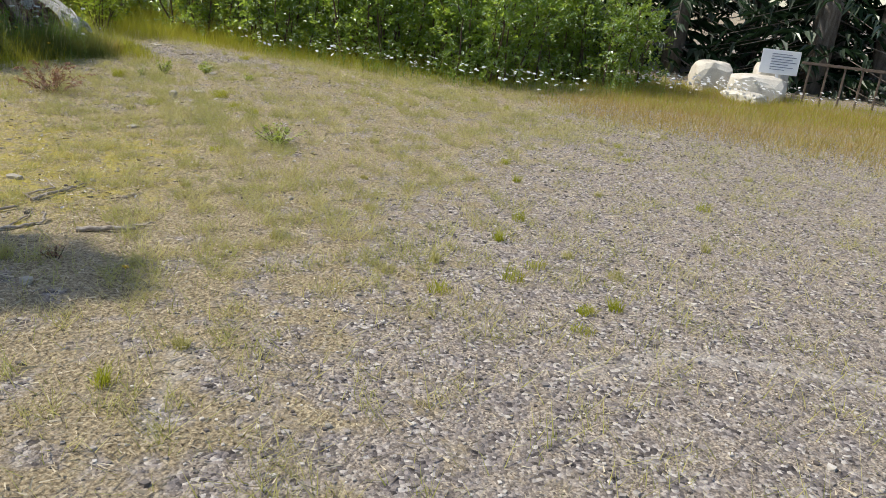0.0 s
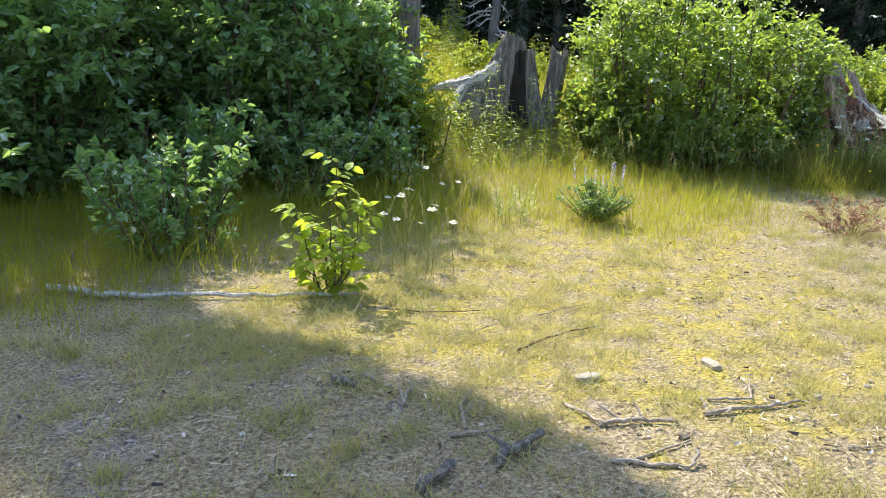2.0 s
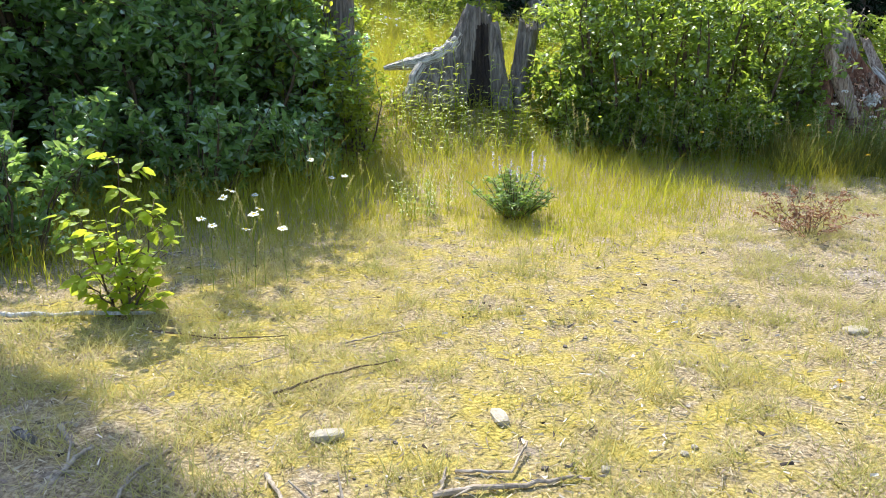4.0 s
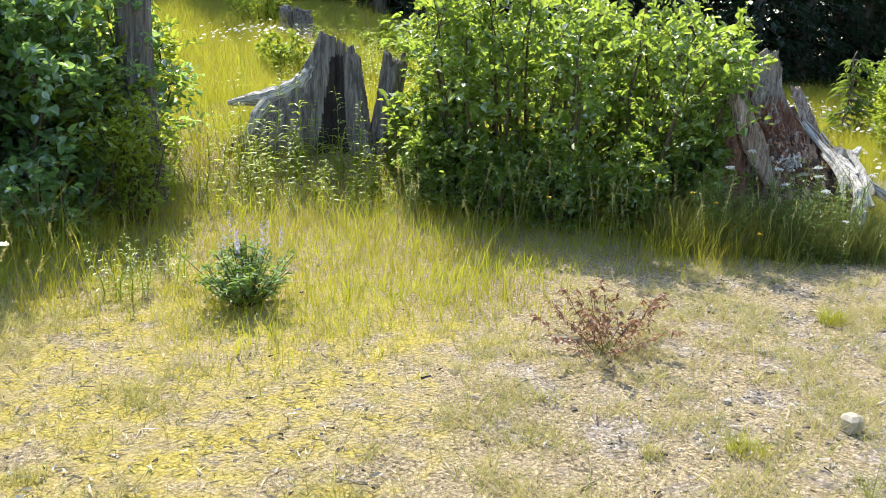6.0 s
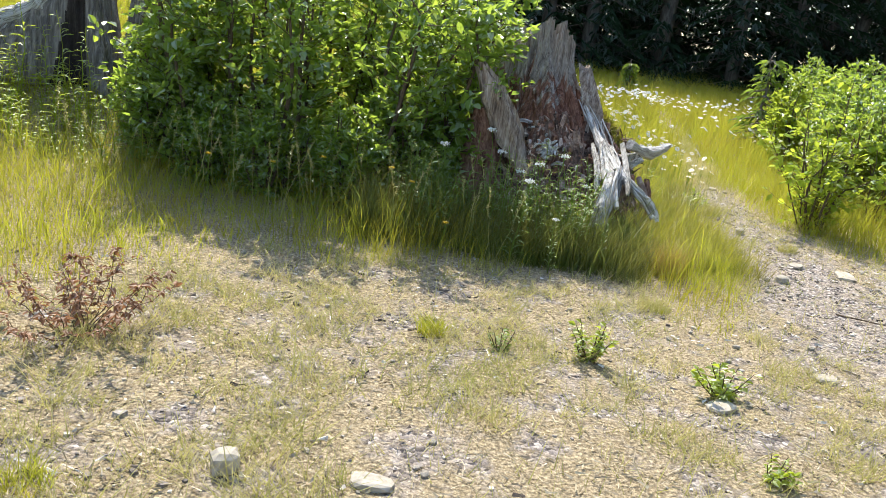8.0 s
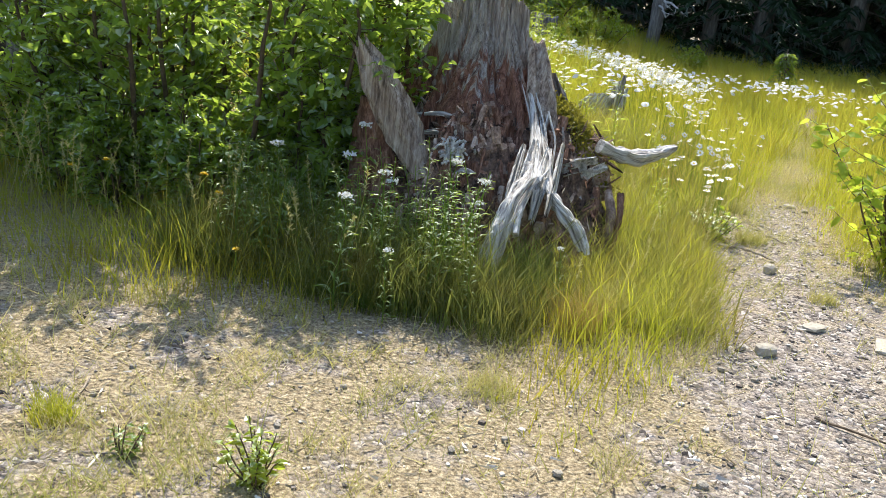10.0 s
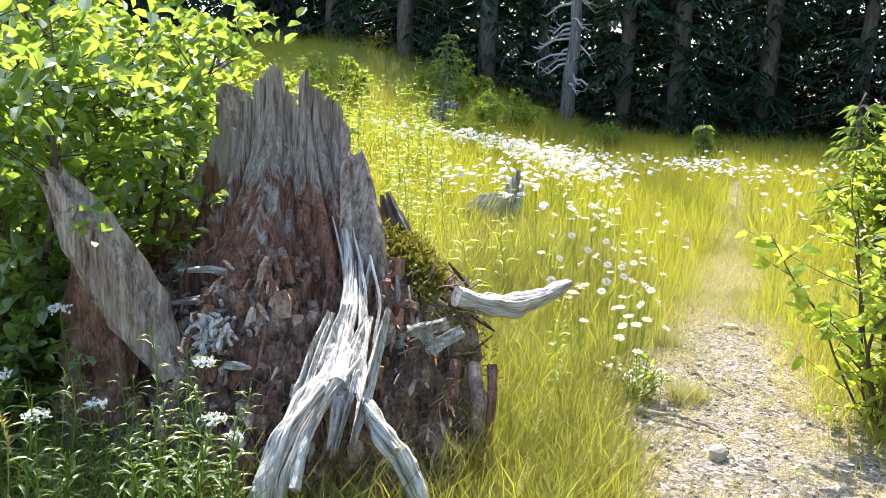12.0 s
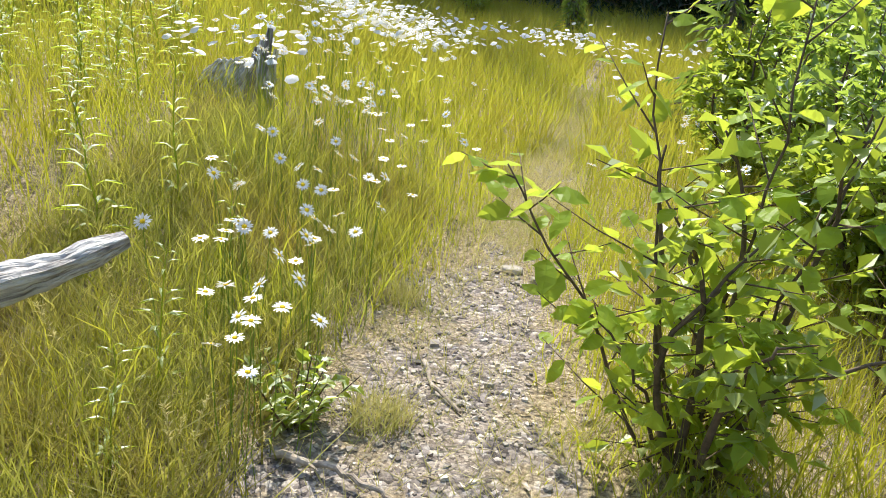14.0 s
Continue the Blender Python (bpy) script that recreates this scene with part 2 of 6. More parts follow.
M_PEBBLE = solid_mat("pebbles", [(0.1, (0.10, 0.085, 0.075)), (0.45, (0.21, 0.185, 0.165)), (0.65, (0.31, 0.28, 0.245)), (0.9, (0.56, 0.52, 0.46))], 20, None, 0.9, 0.4, 0.005, 90, None, 0.9)
M_BOULDER = solid_mat("pale_granite", [(0.3, (0.42, 0.38, 0.31)), (0.5, (0.58, 0.54, 0.46)), (0.75, (0.72, 0.69, 0.62))], 4, None, 0.9, 0.7, 0.02, 40)
M_LITTER = foliage_mat("straw_litter", (0.15, 0.11, 0.075), (0.68, 0.60, 0.44), (0.5, 0.42, 0.26), 0.03, 0.2, 0.8)
M_CHIP = solid_mat("weathered_chips", [(0.15, (0.07, 0.055, 0.045)), (0.45, (0.26, 0.21, 0.17)), (0.65, (0.45, 0.40, 0.34)), (0.9, (0.70, 0.66, 0.60))], 20, None, 0.9, 0.5, 0.004, 90, None, 1.0)
M_SIGN = solid_mat("white_board", [(0.3, (0.70, 0.71, 0.73)), (0.7, (0.80, 0.81, 0.82))], 6, None, 0.5, 0.1, 0.002)
M_INK = solid_mat("sign_ink", [(0.3, (0.14, 0.16, 0.22)), (0.7, (0.2, 0.22, 0.28))], 30, None, 0.6, 0.1, 0.001)
M_RAIL = solid_mat("rusty_rail", [(0.3, (0.08, 0.055, 0.04)), (0.7, (0.22, 0.17, 0.13))], 20, None, 0.7, 0.3, 0.004)

# ---- mesh helpers ----


def np_mesh(name, verts, faces, mat, smooth=False, **attributes):
    """A mesh from arrays; faces: an n x k array of corner numbers, or a list of such arrays."""
    me = bpy.data.meshes.new(name)
    groups = [np.asarray(f, np.int32) for f in (faces if isinstance(faces, list) else [faces]) if len(f)]
    sizes = np.concatenate([np.full(len(f), f.shape[1], np.int32) for f in groups])
    loops = np.concatenate([f.ravel() for f in groups])
    me.vertices.add(len(verts))
    me.vertices.foreach_set("co", np.asarray(verts, np.float32).ravel())
    me.loops.add(len(loops))
    me.loops.foreach_set("vertex_index", loops)
    me.polygons.add(len(sizes))
    me.polygons.foreach_set("loop_start", np.r_[0, np.cumsum(sizes)[:-1]].astype(np.int32))
    me.polygons.foreach_set("use_smooth", np.full(len(sizes), smooth, bool))
    for key, values in attributes.items():
        me.attributes.new(key, "FLOAT", "POINT").data.foreach_set("value", np.asarray(values, np.float32))
    me.materials.append(mat)
    me.update(calc_edges=True)
    me.validate()
    return me


def part(name, mesh, parent, label="", kind=""):
    """Links a mesh as one object under a thing or a part."""
    ob = new(name, mesh)
    ob.parent = parent
    if label:
        ob["label"] = label
    if kind:
        ob["kind"] = kind
    return ob


def thing(name, label, category, at=(0, 0, 0), group="", kind="", rz=0.0):
    ob = tagged(new(name), label, category, group, kind)
    ob.matrix_world = pose(*at, 0, 0, rz)
    ob.empty_display_size = 0.1
    return ob


def unit(v):
    return v / np.maximum(np.linalg.norm(v, axis=-1, keepdims=True), 1e-9)


def joined(pieces):
    """Pieces of (verts, [face arrays]) as one."""
    vs, fs, n = [], [], 0
    for v, f in pieces:
        vs.append(v)
        fs += [np.asarray(a) + n for a in (f if isinstance(f, list) else [f])]
        n += len(v)
    sizes = sorted({a.shape[1] for a in fs})
    return np.concatenate(vs), [np.concatenate([a for a in fs if a.shape[1] == k]) for k in sizes]


def tube(points, radii, sides=6, rough=0.0, seed=0, cap=True):
    """A tapered round length along points."""
    p, r = np.asarray(points, float), np.asarray(radii, float)
    way = unit(np.gradient(p, axis=0))
    side = unit(np.cross(way, [0.31, 0.17, 0.93]) + 1e-6)
    other = np.cross(way, side)
    a = np.arange(sides) / sides * 2 * np.pi
    ring = side[:, None] * np.cos(a)[None, :, None] + other[:, None] * np.sin(a)[None, :, None]
    wob = 1 + rough * np.random.default_rng(seed).uniform(-1, 1, (len(p), sides))
    v = (p[:, None] + ring * (r[:, None] * wob)[..., None]).reshape(-1, 3)
    i, j = np.meshgrid(np.arange(len(p) - 1), np.arange(sides), indexing="ij")
    k = (j + 1) % sides
    q = np.stack([i * sides + j, i * sides + k, (i + 1) * sides + k, (i + 1) * sides + j], -1).reshape(-1, 4)
    faces = [q]
    if cap:
        v = np.r_[v, p[:1], p[-1:]]
        n, j = len(p) * sides, np.arange(sides)
        k, last = (j + 1) % sides, (len(p) - 1) * sides
        faces.append(np.r_[np.stack([k, j, np.full(sides, n)], -1), np.stack([last + j, last + k, np.full(sides, n + 1)], -1)])
    return v, faces


def bent(a, b, n, sag, seed):
    """A wavering line from a to b."""
    r = np.random.default_rng(seed)
    t = np.linspace(0, 1, n)[:, None]
    w = np.cumsum(r.normal(0, sag, (n, 3)), 0)
    w -= t * w[-1] + (1 - t) * w[0]
    return np.asarray(a) * (1 - t) + np.asarray(b) * t + w


def leaves(base, way, up, length, width, fold=0.25, droop=0.15, plain=False):
    """Folded leaves of four faces each: base points, the way each points, its upper side, and its size."""
    n = len(base)
    way, s = unit(way), unit(np.cross(way, up))
    u = np.cross(s, way)
    L, W = length[:, None], width[:, None]
    mid = base + way * L * 0.45
    if plain == "oval":
        lo, hi = base + way * L * 0.32 + u * W * fold, base + way * L * 0.72 - u * L * droop * 0.5 + u * W * fold * 0.8
        v = np.stack([base, lo + s * W * 0.48, hi + s * W * 0.38, base + way * L - u * L * droop, hi - s * W * 0.38, lo - s * W * 0.48], 1)
        return v.reshape(-1, 3), (np.array([[0, 3, 1], [1, 3, 2], [0, 5, 3], [5, 4, 3]]) + np.arange(n)[:, None, None] * 6).reshape(-1, 3)
    if plain:
        v = np.stack([base, mid + s * W * 0.5 + u * W * fold, base + way * L - u * L * droop, mid - s * W * 0.5 + u * W * fold], 1)
        return v.reshape(-1, 3), (np.array([[0, 2, 1], [0, 3, 2]]) + np.arange(n)[:, None, None] * 4).reshape(-1, 3)
    v = np.stack([base, mid + s * W * 0.5 + u * W * fold, mid, mid - s * W * 0.5 + u * W * fold,
                  base + way * L * 0.8 + s * W * 0.27 - u * L * droop * 0.5 + u * W * fold * 0.5,
                  base + way * L * 0.8 - s * W * 0.27 - u * L * droop * 0.5 + u * W * fold * 0.5, base + way * L - u * L * droop], 1)
    o = np.arange(n)[:, None, None] * 7
    tri = (np.array([[0, 2, 1], [0, 3, 2], [2, 6, 4], [2, 5, 6], [1, 2, 4], [3, 5, 2]]) + o).reshape(-1, 3)
    return v.reshape(-1, 3), tri


def blades(x, y, z, height, width, lean, r, plain=False):
    """Grass blades of one or two faces each; also the height along the blade."""
    n = len(x)
    a, b = r.uniform(0, 2 * np.pi, n), r.uniform(0, 2 * np.pi, n)
    base = np.stack([x, y, z], -1)
    s = np.stack([np.cos(a), np.sin(a), 0 * a], -1) * width[:, None] * 0.5
    d = np.stack([np.cos(b), np.sin(b), 0 * b], -1) * (lean * height)[:, None]
    up = np.array([0, 0, 1.0]) * height[:, None]
    v = np.stack([base - s, base + s, base + up * 0.55 + d * 0.35 + s * 0.8, base + up * 0.55 + d * 0.35 - s * 0.8, base + up * 0.95 + d], 1)
    if plain:
        return v[:, [0, 1, 4]].reshape(-1, 3), np.arange(3 * n).reshape(-1, 3), np.tile([0, 0, 1.0], n)
    o = np.arange(n)[:, None] * 5
    h = np.tile([0, 0, 0.35, 0.35, 1.0], n)
    return v.reshape(-1, 3), [np.array([[0, 1, 2, 3]]) + o, np.array([[3, 2, 4]]) + o], h


# ---- the lie of the land ----


def smooth(a, b, x):
    t = np.clip((x - a) / (b - a), 0, 1)
    return t * t * (3 - 2 * t)


def waves(x, y, k, seed):
    """Smooth unevenness between -1 and 1."""
    r = np.random.default_rng(seed)
    out = 0 * x
    for f in (1.0, 1.7, 2.9):
        for _ in range(3):
            a, p = r.uniform(0, 2 * np.pi, 2)
            out = out + np.sin((x * np.cos(a) + y * np.sin(a)) * k * f + p) / f
    return out / 4


def oval(x, y, cx, cy, rx, ry, turn=0.0, edge=0.5):
    """1 inside an oval, fading to 0 past its edge."""
    c, s = math.cos(radians(turn)), math.sin(radians(turn))
    u, v = ((x - cx) * c + (y - cy) * s) / rx, (-(x - cx) * s + (y - cy) * c) / ry
    return smooth(1 + edge, 1 - edge * 0.3, np.hypot(u, v))


def land(x, y):
    x, y = np.asarray(x, float), np.asarray(y, float)
    rise = np.log1p(np.exp(np.clip((np.minimum(y, 45) - 6.8) * 1.6, -30, 60))) / 1.6
    side = np.clip((6.0 - np.clip(x, -6, 30)) / 7.2, 0.10, 1.15)
    rise_side = 0.26 * oval(x, y, 3.5, 12.8, 1.7, 3.0, 0, 0.5)
    rise_side = rise_side + 0.36 * oval(x, y, -0.1, 9.9, 1.5, 1.3, 0, 0.85)
    near = smooth(60, 20, np.hypot(x - 2, y - 5))
    return side * 0.10 * rise + rise_side + near * (0.018 * waves(x, y, 1.3, 3) + 0.007 * waves(x, y, 6.0, 4))


TRAIL = np.array([(6.6, 5.0), (6.2, 7.2), (6.05, 8.6), (6.1, 9.6), (6.3, 10.8), (6.5, 12.2), (6.9, 15.0), (7.4, 19.0)])


def near_line(x, y, line):
    best = np.full(np.shape(x), 1e9)
    for (ax, ay), (bx, by) in zip(line[:-1], line[1:]):
        t = np.clip(((x - ax) * (bx - ax) + (y - ay) * (by - ay)) / ((bx - ax) ** 2 + (by - ay) ** 2), 0, 1)
        best = np.minimum(best, np.hypot(x - ax - t * (bx - ax), y - ay - t * (by - ay)))
    return best


def tall_cover(x, y):
    """Where tall grass grows."""
    w = waves(x, y, 2.0, 11) * 0.35
    y2 = y + w
    g = oval(x, y2, 0.8, 7.3, 1.45, 2.2, 0)
    g = np.maximum(g, oval(x, y2, 7.7, 10.1, 1.15, 1.9, 0))
    g = np.maximum(g, oval(x, y2, 2.9, 7.85, 2.1, 1.25, 6))
    g = np.maximum(g, oval(x, y2, 5.3, 8.4, 0.42, 1.7, -4))
    g = np.maximum(g, oval(x, y2, -1.1, 8.9, 1.3, 1.4, 0))
    g = np.maximum(g, oval(x, y2, -2.6, 6.6, 2.3, 1.7, 0))
    g = np.maximum(g, oval(x, y2, -4.6, 5.0, 2.2, 1.6, 0))
    g = np.maximum(g, smooth(9.2, 10.4, y2))
    g = np.maximum(g, (0.55 + 0.45 * smooth(2, 7, y)) * smooth(0.0, 1.0, x + w - 6.9 - 0.35 * np.clip(3 - y, 0, 6)) * smooth(-9, -5, y))
    g = g * smooth(0.12, 0.50, near_line(x, y, TRAIL) + 0.12 * waves(x, y, 4.0, 12) + smooth(9.9, 11.0, y) * 0.17)
    return g


def bare_cover(x, y):
    """How bare and stony the ground is."""
    b = 0.27 + 0.70 * smooth(0.9, -1.5, y - 0.12 * (x - 1) + waves(x, y, 1.1, 21) * 0.5)
    b = b + 0.35 * oval(x, y, 6.5, 6.9, 0.9, 1.0) + 0.5 * smooth(0.6, 0.15, near_line(x, y, TRAIL) + 0.12 * waves(x, y, 5.0, 22)) * smooth(11.0, 10.2, y)
    b = b + 0.06 * oval(x, y, 4.2, 5.4, 2.0, 1.2) - 0.2 * oval(x, y, -0.3, 2.8, 2.2, 1.6)
    return np.clip(b * (1 - 0.8 * tall_cover(x, y)), 0, 1.2)


def moss_cover(x, y):
    w = x + 0.5 * waves(x, y, 1.7, 51)
    return np.clip(0.66 * oval(w, y, -0.35, 3.6, 1.6, 1.7, 0, 0.9) + 0.3 * oval(w, y, 1.2, 6.4, 2.2, 1.7, 0, 0.9) + 0.1 * oval(w, y, 0.5, 2.6, 3.8, 3.0, 0, 0.9), 0, 0.7)


def dust_cover(x, y):
    """Pale scrapes where wheels and heels have turned the gravel."""
    d = np.minimum(near_line(x, y, np.array([(-1.95, -0.45), (-1.68, -0.25), (-1.42, -0.10)])),
                   near_line(x, y, np.array([(-0.6, -1.55), (-0.17, -1.89), (0.0, -2.35), (0.1, -2.9), (0.1, -3.6)])) * 0.9)
    return 0.8 * smooth(0.07, 0.01, d + 0.02 * waves(x, y, 9.0, 55))


def spread(lo, hi, step, far, growth=1.25):
    mid = list(np.arange(lo, hi, step))
    out, s, p = [], step, hi
    while p < far:
        out.append(p)
        s *= growth
        p += s
    left = [lo + hi - step - q for q in out]
    return np.array(left[::-1] + mid + out)


gx, gy = spread(-7, 11, 0.07, 700), spread(-5, 15, 0.07, 700)
GX, GY = np.meshgrid(gx, gy, indexing="ij")
gv = np.stack([GX, GY, land(GX, GY)], -1).reshape(-1, 3)
gi, gj = np.meshgrid(np.arange(len(gx) - 1), np.arange(len(gy) - 1), indexing="ij")
gn = len(gy)
gf = np.stack([gi * gn + gj, (gi + 1) * gn + gj, (gi + 1) * gn + gj + 1, gi * gn + gj + 1], -1).reshape(-1, 4)
ground = tagged(new("ground", np_mesh("ground", gv, gf, M_GROUND, True, gravel=bare_cover(GX, GY).ravel(), moss=moss_cover(GX, GY).ravel(), dust=dust_cover(GX, GY).ravel())),
                "dry gravel clearing with straw thatch and yellow moss", "ground", kind="structure")

# ---- grass and pebbles ----


def sow(n, x0, x1, y0, y1, chance, r):
    x, y = r.uniform(x0, x1, n), r.uniform(y0, y1, n)
    keep = r.uniform(0, 1, n) < chance(x, y)
    return x[keep], y[keep]


def short_chance(x, y):
    tuft = smooth(0.0, 0.45, 0.6 * waves(x, y, 5.0, 31) + 0.6 * waves(x, y, 8.3, 34) + 0.7 * waves(x, y, 17.0, 32) + 0.4 * waves(x, y, 1.6, 33))
    b = bare_cover(x, y)
    return np.clip((0.08 + 0.92 * tuft) * (1.15 - 0.95 * b), 0.03, 1) * (1 - 0.6 * tall_cover(x, y))


gr = np.random.default_rng(21)
x, y = sow(1150000, -6, 9.5, -4, 10.5, short_chance, gr)
v, f, h = blades(x, y, land(x, y) - 0.004, gr.gamma(2.6, 0.022, len(x)) + 0.012, gr.uniform(0.002, 0.006, len(x)), gr.uniform(0.3, 1.5, len(x)), gr, True)
short_grass = tagged(new("short_grass", np_mesh("short_grass", v, f, M_SHORT, h=h)), "sparse straw-coloured short dry grass on gravel", "grass", kind="stuff")

x, y = sow(480000, -7, 13, -4, 13, lambda x, y: tall_cover(x, y) ** 1.2, gr)
tall = (0.045 + 0.175 * tall_cover(x, y) ** 1.5) * (1 + 0.35 * waves(x, y, 3.0, 35)) * gr.gamma(5, 1 / 5, len(x)) * (1 - 0.35 * oval(x, y, 0.9, 6.6, 1.6, 1.7))
v, f, h = blades(x, y, land(x, y) - 0.005, tall, gr.gamma(3, 0.0009, len(x)) + 0.0011, gr.uniform(0.1, 0.85, len(x)), gr)
ex, ey = sow(30000, 4.55, 5.85, 7.2, 11.5, lambda x, y: smooth(0.30, 0.55, near_line(x, y, TRAIL)), gr)
ev, ef, eh = blades(ex, ey, land(ex, ey) - 0.005, 0.17 * gr.gamma(6, 1 / 6, len(ex)), gr.gamma(3, 0.0009, len(ex)) + 0.0011, gr.uniform(0.2, 1.1, len(ex)), gr)
trail_grass = tagged(new("trail_grass", np_mesh("trail_grass", ev, ef, M_TRAIL, h=eh * 0.5)), "dense green grass between the stump and the trail", "grass", kind="stuff")
tall_grass = tagged(new("tall_grass", np_mesh("tall_grass", v, f, M_TALL, h=h * 0.7)), "tall yellow-green meadow grass at the clearing's edge", "grass", kind="stuff")

x, y = sow(380000, -16, 20, 12.8, 31, lambda x, y: smooth(40, 10, y) * tall_cover(x, y), gr)
v, f, h = blades(x, y, land(x, y) - 0.01, 0.30 * (1 + 0.3 * waves(x, y, 1.2, 36)) * gr.gamma(6, 1 / 6, len(x)), gr.uniform(0.006, 0.016, len(x)), gr.uniform(0.1, 0.9, len(x)), gr, True)
meadow_grass = tagged(new("meadow_grass", np_mesh("meadow_grass", v, f, M_TALL, h=h * 0.6)), "sunlit tall grass of the meadow before the woods", "grass", kind="stuff")


x, y = sow(90000, 5.2, 7.6, 8.6, 16, lambda x, y: smooth(0.45, 0.1, near_line(x, y, TRAIL)) * (0.15 + 0.85 * smooth(10.2, 11.2, y)), gr)
v, f, h = blades(x, y, land(x, y) - 0.004, 0.07 * gr.gamma(5, 1 / 5, len(x)), gr.uniform(0.002, 0.005, len(x)), gr.uniform(0.3, 1.2, len(x)), gr, True)
straw_grass = tagged(new("straw_grass", np_mesh("straw_grass", v, f, M_SHORT, h=h)), "pale trodden straw grass along the trail", "grass", kind="stuff")
# stump grass, with the shade before the stump put into its colour
x, y = sow(22000, 3.0, 4.95, 6.8, 7.5, lambda x, y: smooth(6.7, 6.95, y + 0.15 * waves(x, y, 4.0, 61)) * (0.35 + 0.65 * smooth(-0.2, 0.3, waves(x, y, 6.0, 62))), gr)
v, f, h = blades(x, y, land(x, y) - 0.005, 0.23 * gr.gamma(6, 1 / 6, len(x)), gr.gamma(3, 0.001, len(x)) + 0.0014, gr.uniform(0.1, 0.8, len(x)), gr)
stump_grass = tagged(new("stump_grass", np_mesh("stump_grass", v, f, M_SHADY, h=h * 0.4)), "tall green grass before the rotten stump, darkened for shade", "grass", kind="stuff")


def rust_chance(x, y):
    w = 0.5 * waves(x, y, 1.1, 57)
    return smooth(5.9, 7.4, x + w - 0.5 * np.clip(y, 0, 3)) * smooth(12.8, 11.6, x) * smooth(1.9, 0.4, y + w) * smooth(-7, -4, y)


x, y = sow(60000, 5, 13, -7, 2.5, rust_chance, gr)
v, f, h = blades(x, y, land(x, y) - 0.005, 0.11 * gr.gamma(6, 1 / 6, len(x)), gr.uniform(0.004, 0.009, len(x)), gr.uniform(0.1, 0.8, len(x)), gr, True)
rust_grass = tagged(new("rust_grass", np_mesh("rust_grass", v, f, M_RUST, h=h)), "rust-brown seeding grass before the boulders", "grass", kind="stuff")


def pebble_shape(r):
    """Eight corners pushed about, six faces."""
    c = np.array([(a, b, d) for d in (-1, 1) for a, b in ((-1, -1), (1, -1), (1, 1), (-1, 1))], float)
    c = c * r.uniform(0.55, 1.0, (8, 3)) * [1, 1, 0.6]
    return c, np.array([[0, 3, 2, 1], [4, 5, 6, 7], [0, 1, 5, 4], [1, 2, 6, 5], [2, 3, 7, 6], [3, 0, 4, 7]])


shapes = [pebble_shape(gr) for _ in range(12)]
x, y = sow(110000, -5, 8, -3.5, 12, lambda x, y: np.clip(bare_cover(x, y) * 0.8 - 0.12 + 0.25 * waves(x, y, 3.0, 41), 0.01, 1), gr)
size = gr.gamma(2.2, 0.0015, len(x)) + 0.003
turn = gr.uniform(0, 2 * np.pi, len(x))
corner = np.stack([s[0] for s in shapes])[gr.integers(0, 12, len(x))] * size[:, None, None]
c, s = np.cos(turn)[:, None], np.sin(turn)[:, None]
v = np.stack([corner[..., 0] * c - corner[..., 1] * s + x[:, None], corner[..., 0] * s + corner[..., 1] * c + y[:, None], corner[..., 2] + (land(x, y) + size * 0.2)[:, None]], -1).reshape(-1, 3)
f = (shapes[0][1][None] + np.arange(len(x))[:, None, None] * 8).reshape(-1, 4)
pebbles = tagged(new("pebbles", np_mesh("pebbles", v, f, M_PEBBLE)), "loose grey and brown gravel stones on the ground", "gravel", kind="stuff")


def litter_chance(x, y):
    return (1 - 0.85 * tall_cover(x, y)) * np.clip(1.05 - 0.75 * bare_cover(x, y) + 0.3 * waves(x, y, 2.2, 44), 0.08, 1)


x, y = sow(150000, -5, 8.5, -3.0, 11, litter_chance, gr)
n = len(x)
a, L = gr.uniform(0, 2 * np.pi, n), gr.gamma(3, 0.011, n) + 0.008
w = gr.uniform(0.0012, 0.0032, n)
d = np.stack([np.cos(a), np.sin(a)], -1)
mid = np.stack([x, y], -1)
tri = np.zeros((n, 3, 3))
tri[:, 0, :2] = mid - d * L[:, None] * 0.5 + np.stack([-d[:, 1], d[:, 0]], -1) * w[:, None]
tri[:, 1, :2] = mid - d * L[:, None] * 0.5 - np.stack([-d[:, 1], d[:, 0]], -1) * w[:, None]
tri[:, 2, :2] = mid + d * L[:, None] * 0.5
tri[..., 2] = land(x, y)[:, None] + gr.uniform(0.003, 0.012, (n, 1)) + gr.uniform(-0.002, 0.010, (n, 3))
litter = tagged(new("straw_litter", np_mesh("straw_litter", tri.reshape(-1, 3), np.arange(3 * n).reshape(-1, 3), M_LITTER)), "dead straw and bark bits strewn over the ground", "litter", kind="stuff")

x, y = sow(9000, -3, 7.5, 1.5, 9.5, lambda x, y: (1 - 0.9 * tall_cover(x, y)) * np.clip(0.35 + 0.9 * waves(x, y, 2.6, 47), 0.05, 1), gr)
n = len(x)
a, L, w = gr.uniform(0, 2 * np.pi, n), gr.gamma(3, 0.0035, n) + 0.006, gr.uniform(0.002, 0.006, n)
d = np.stack([np.cos(a), np.sin(a)], -1)
e = np.stack([-d[:, 1], d[:, 0]], -1)
chip = np.zeros((n, 4, 3))
for k, (p, q) in enumerate(((-1, -1), (1, -0.6), (0.9, 0.7), (-0.8, 1))):
    chip[:, k, :2] = np.stack([x, y], -1) + d * (L * p)[:, None] + e * (w * q)[:, None]
chip[..., 2] = land(x, y)[:, None] + 0.010 + gr.uniform(-0.004, 0.012, (n, 4))
bark_chips = tagged(new("bark_chips", np_mesh("bark_chips", chip.reshape(-1, 3), np.arange(4 * n).reshape(-1, 4), M_CHIP)), "weathered bark and wood chips strewn on the clearing", "litter", kind="stuff")

# ---- shrubs and trees ----


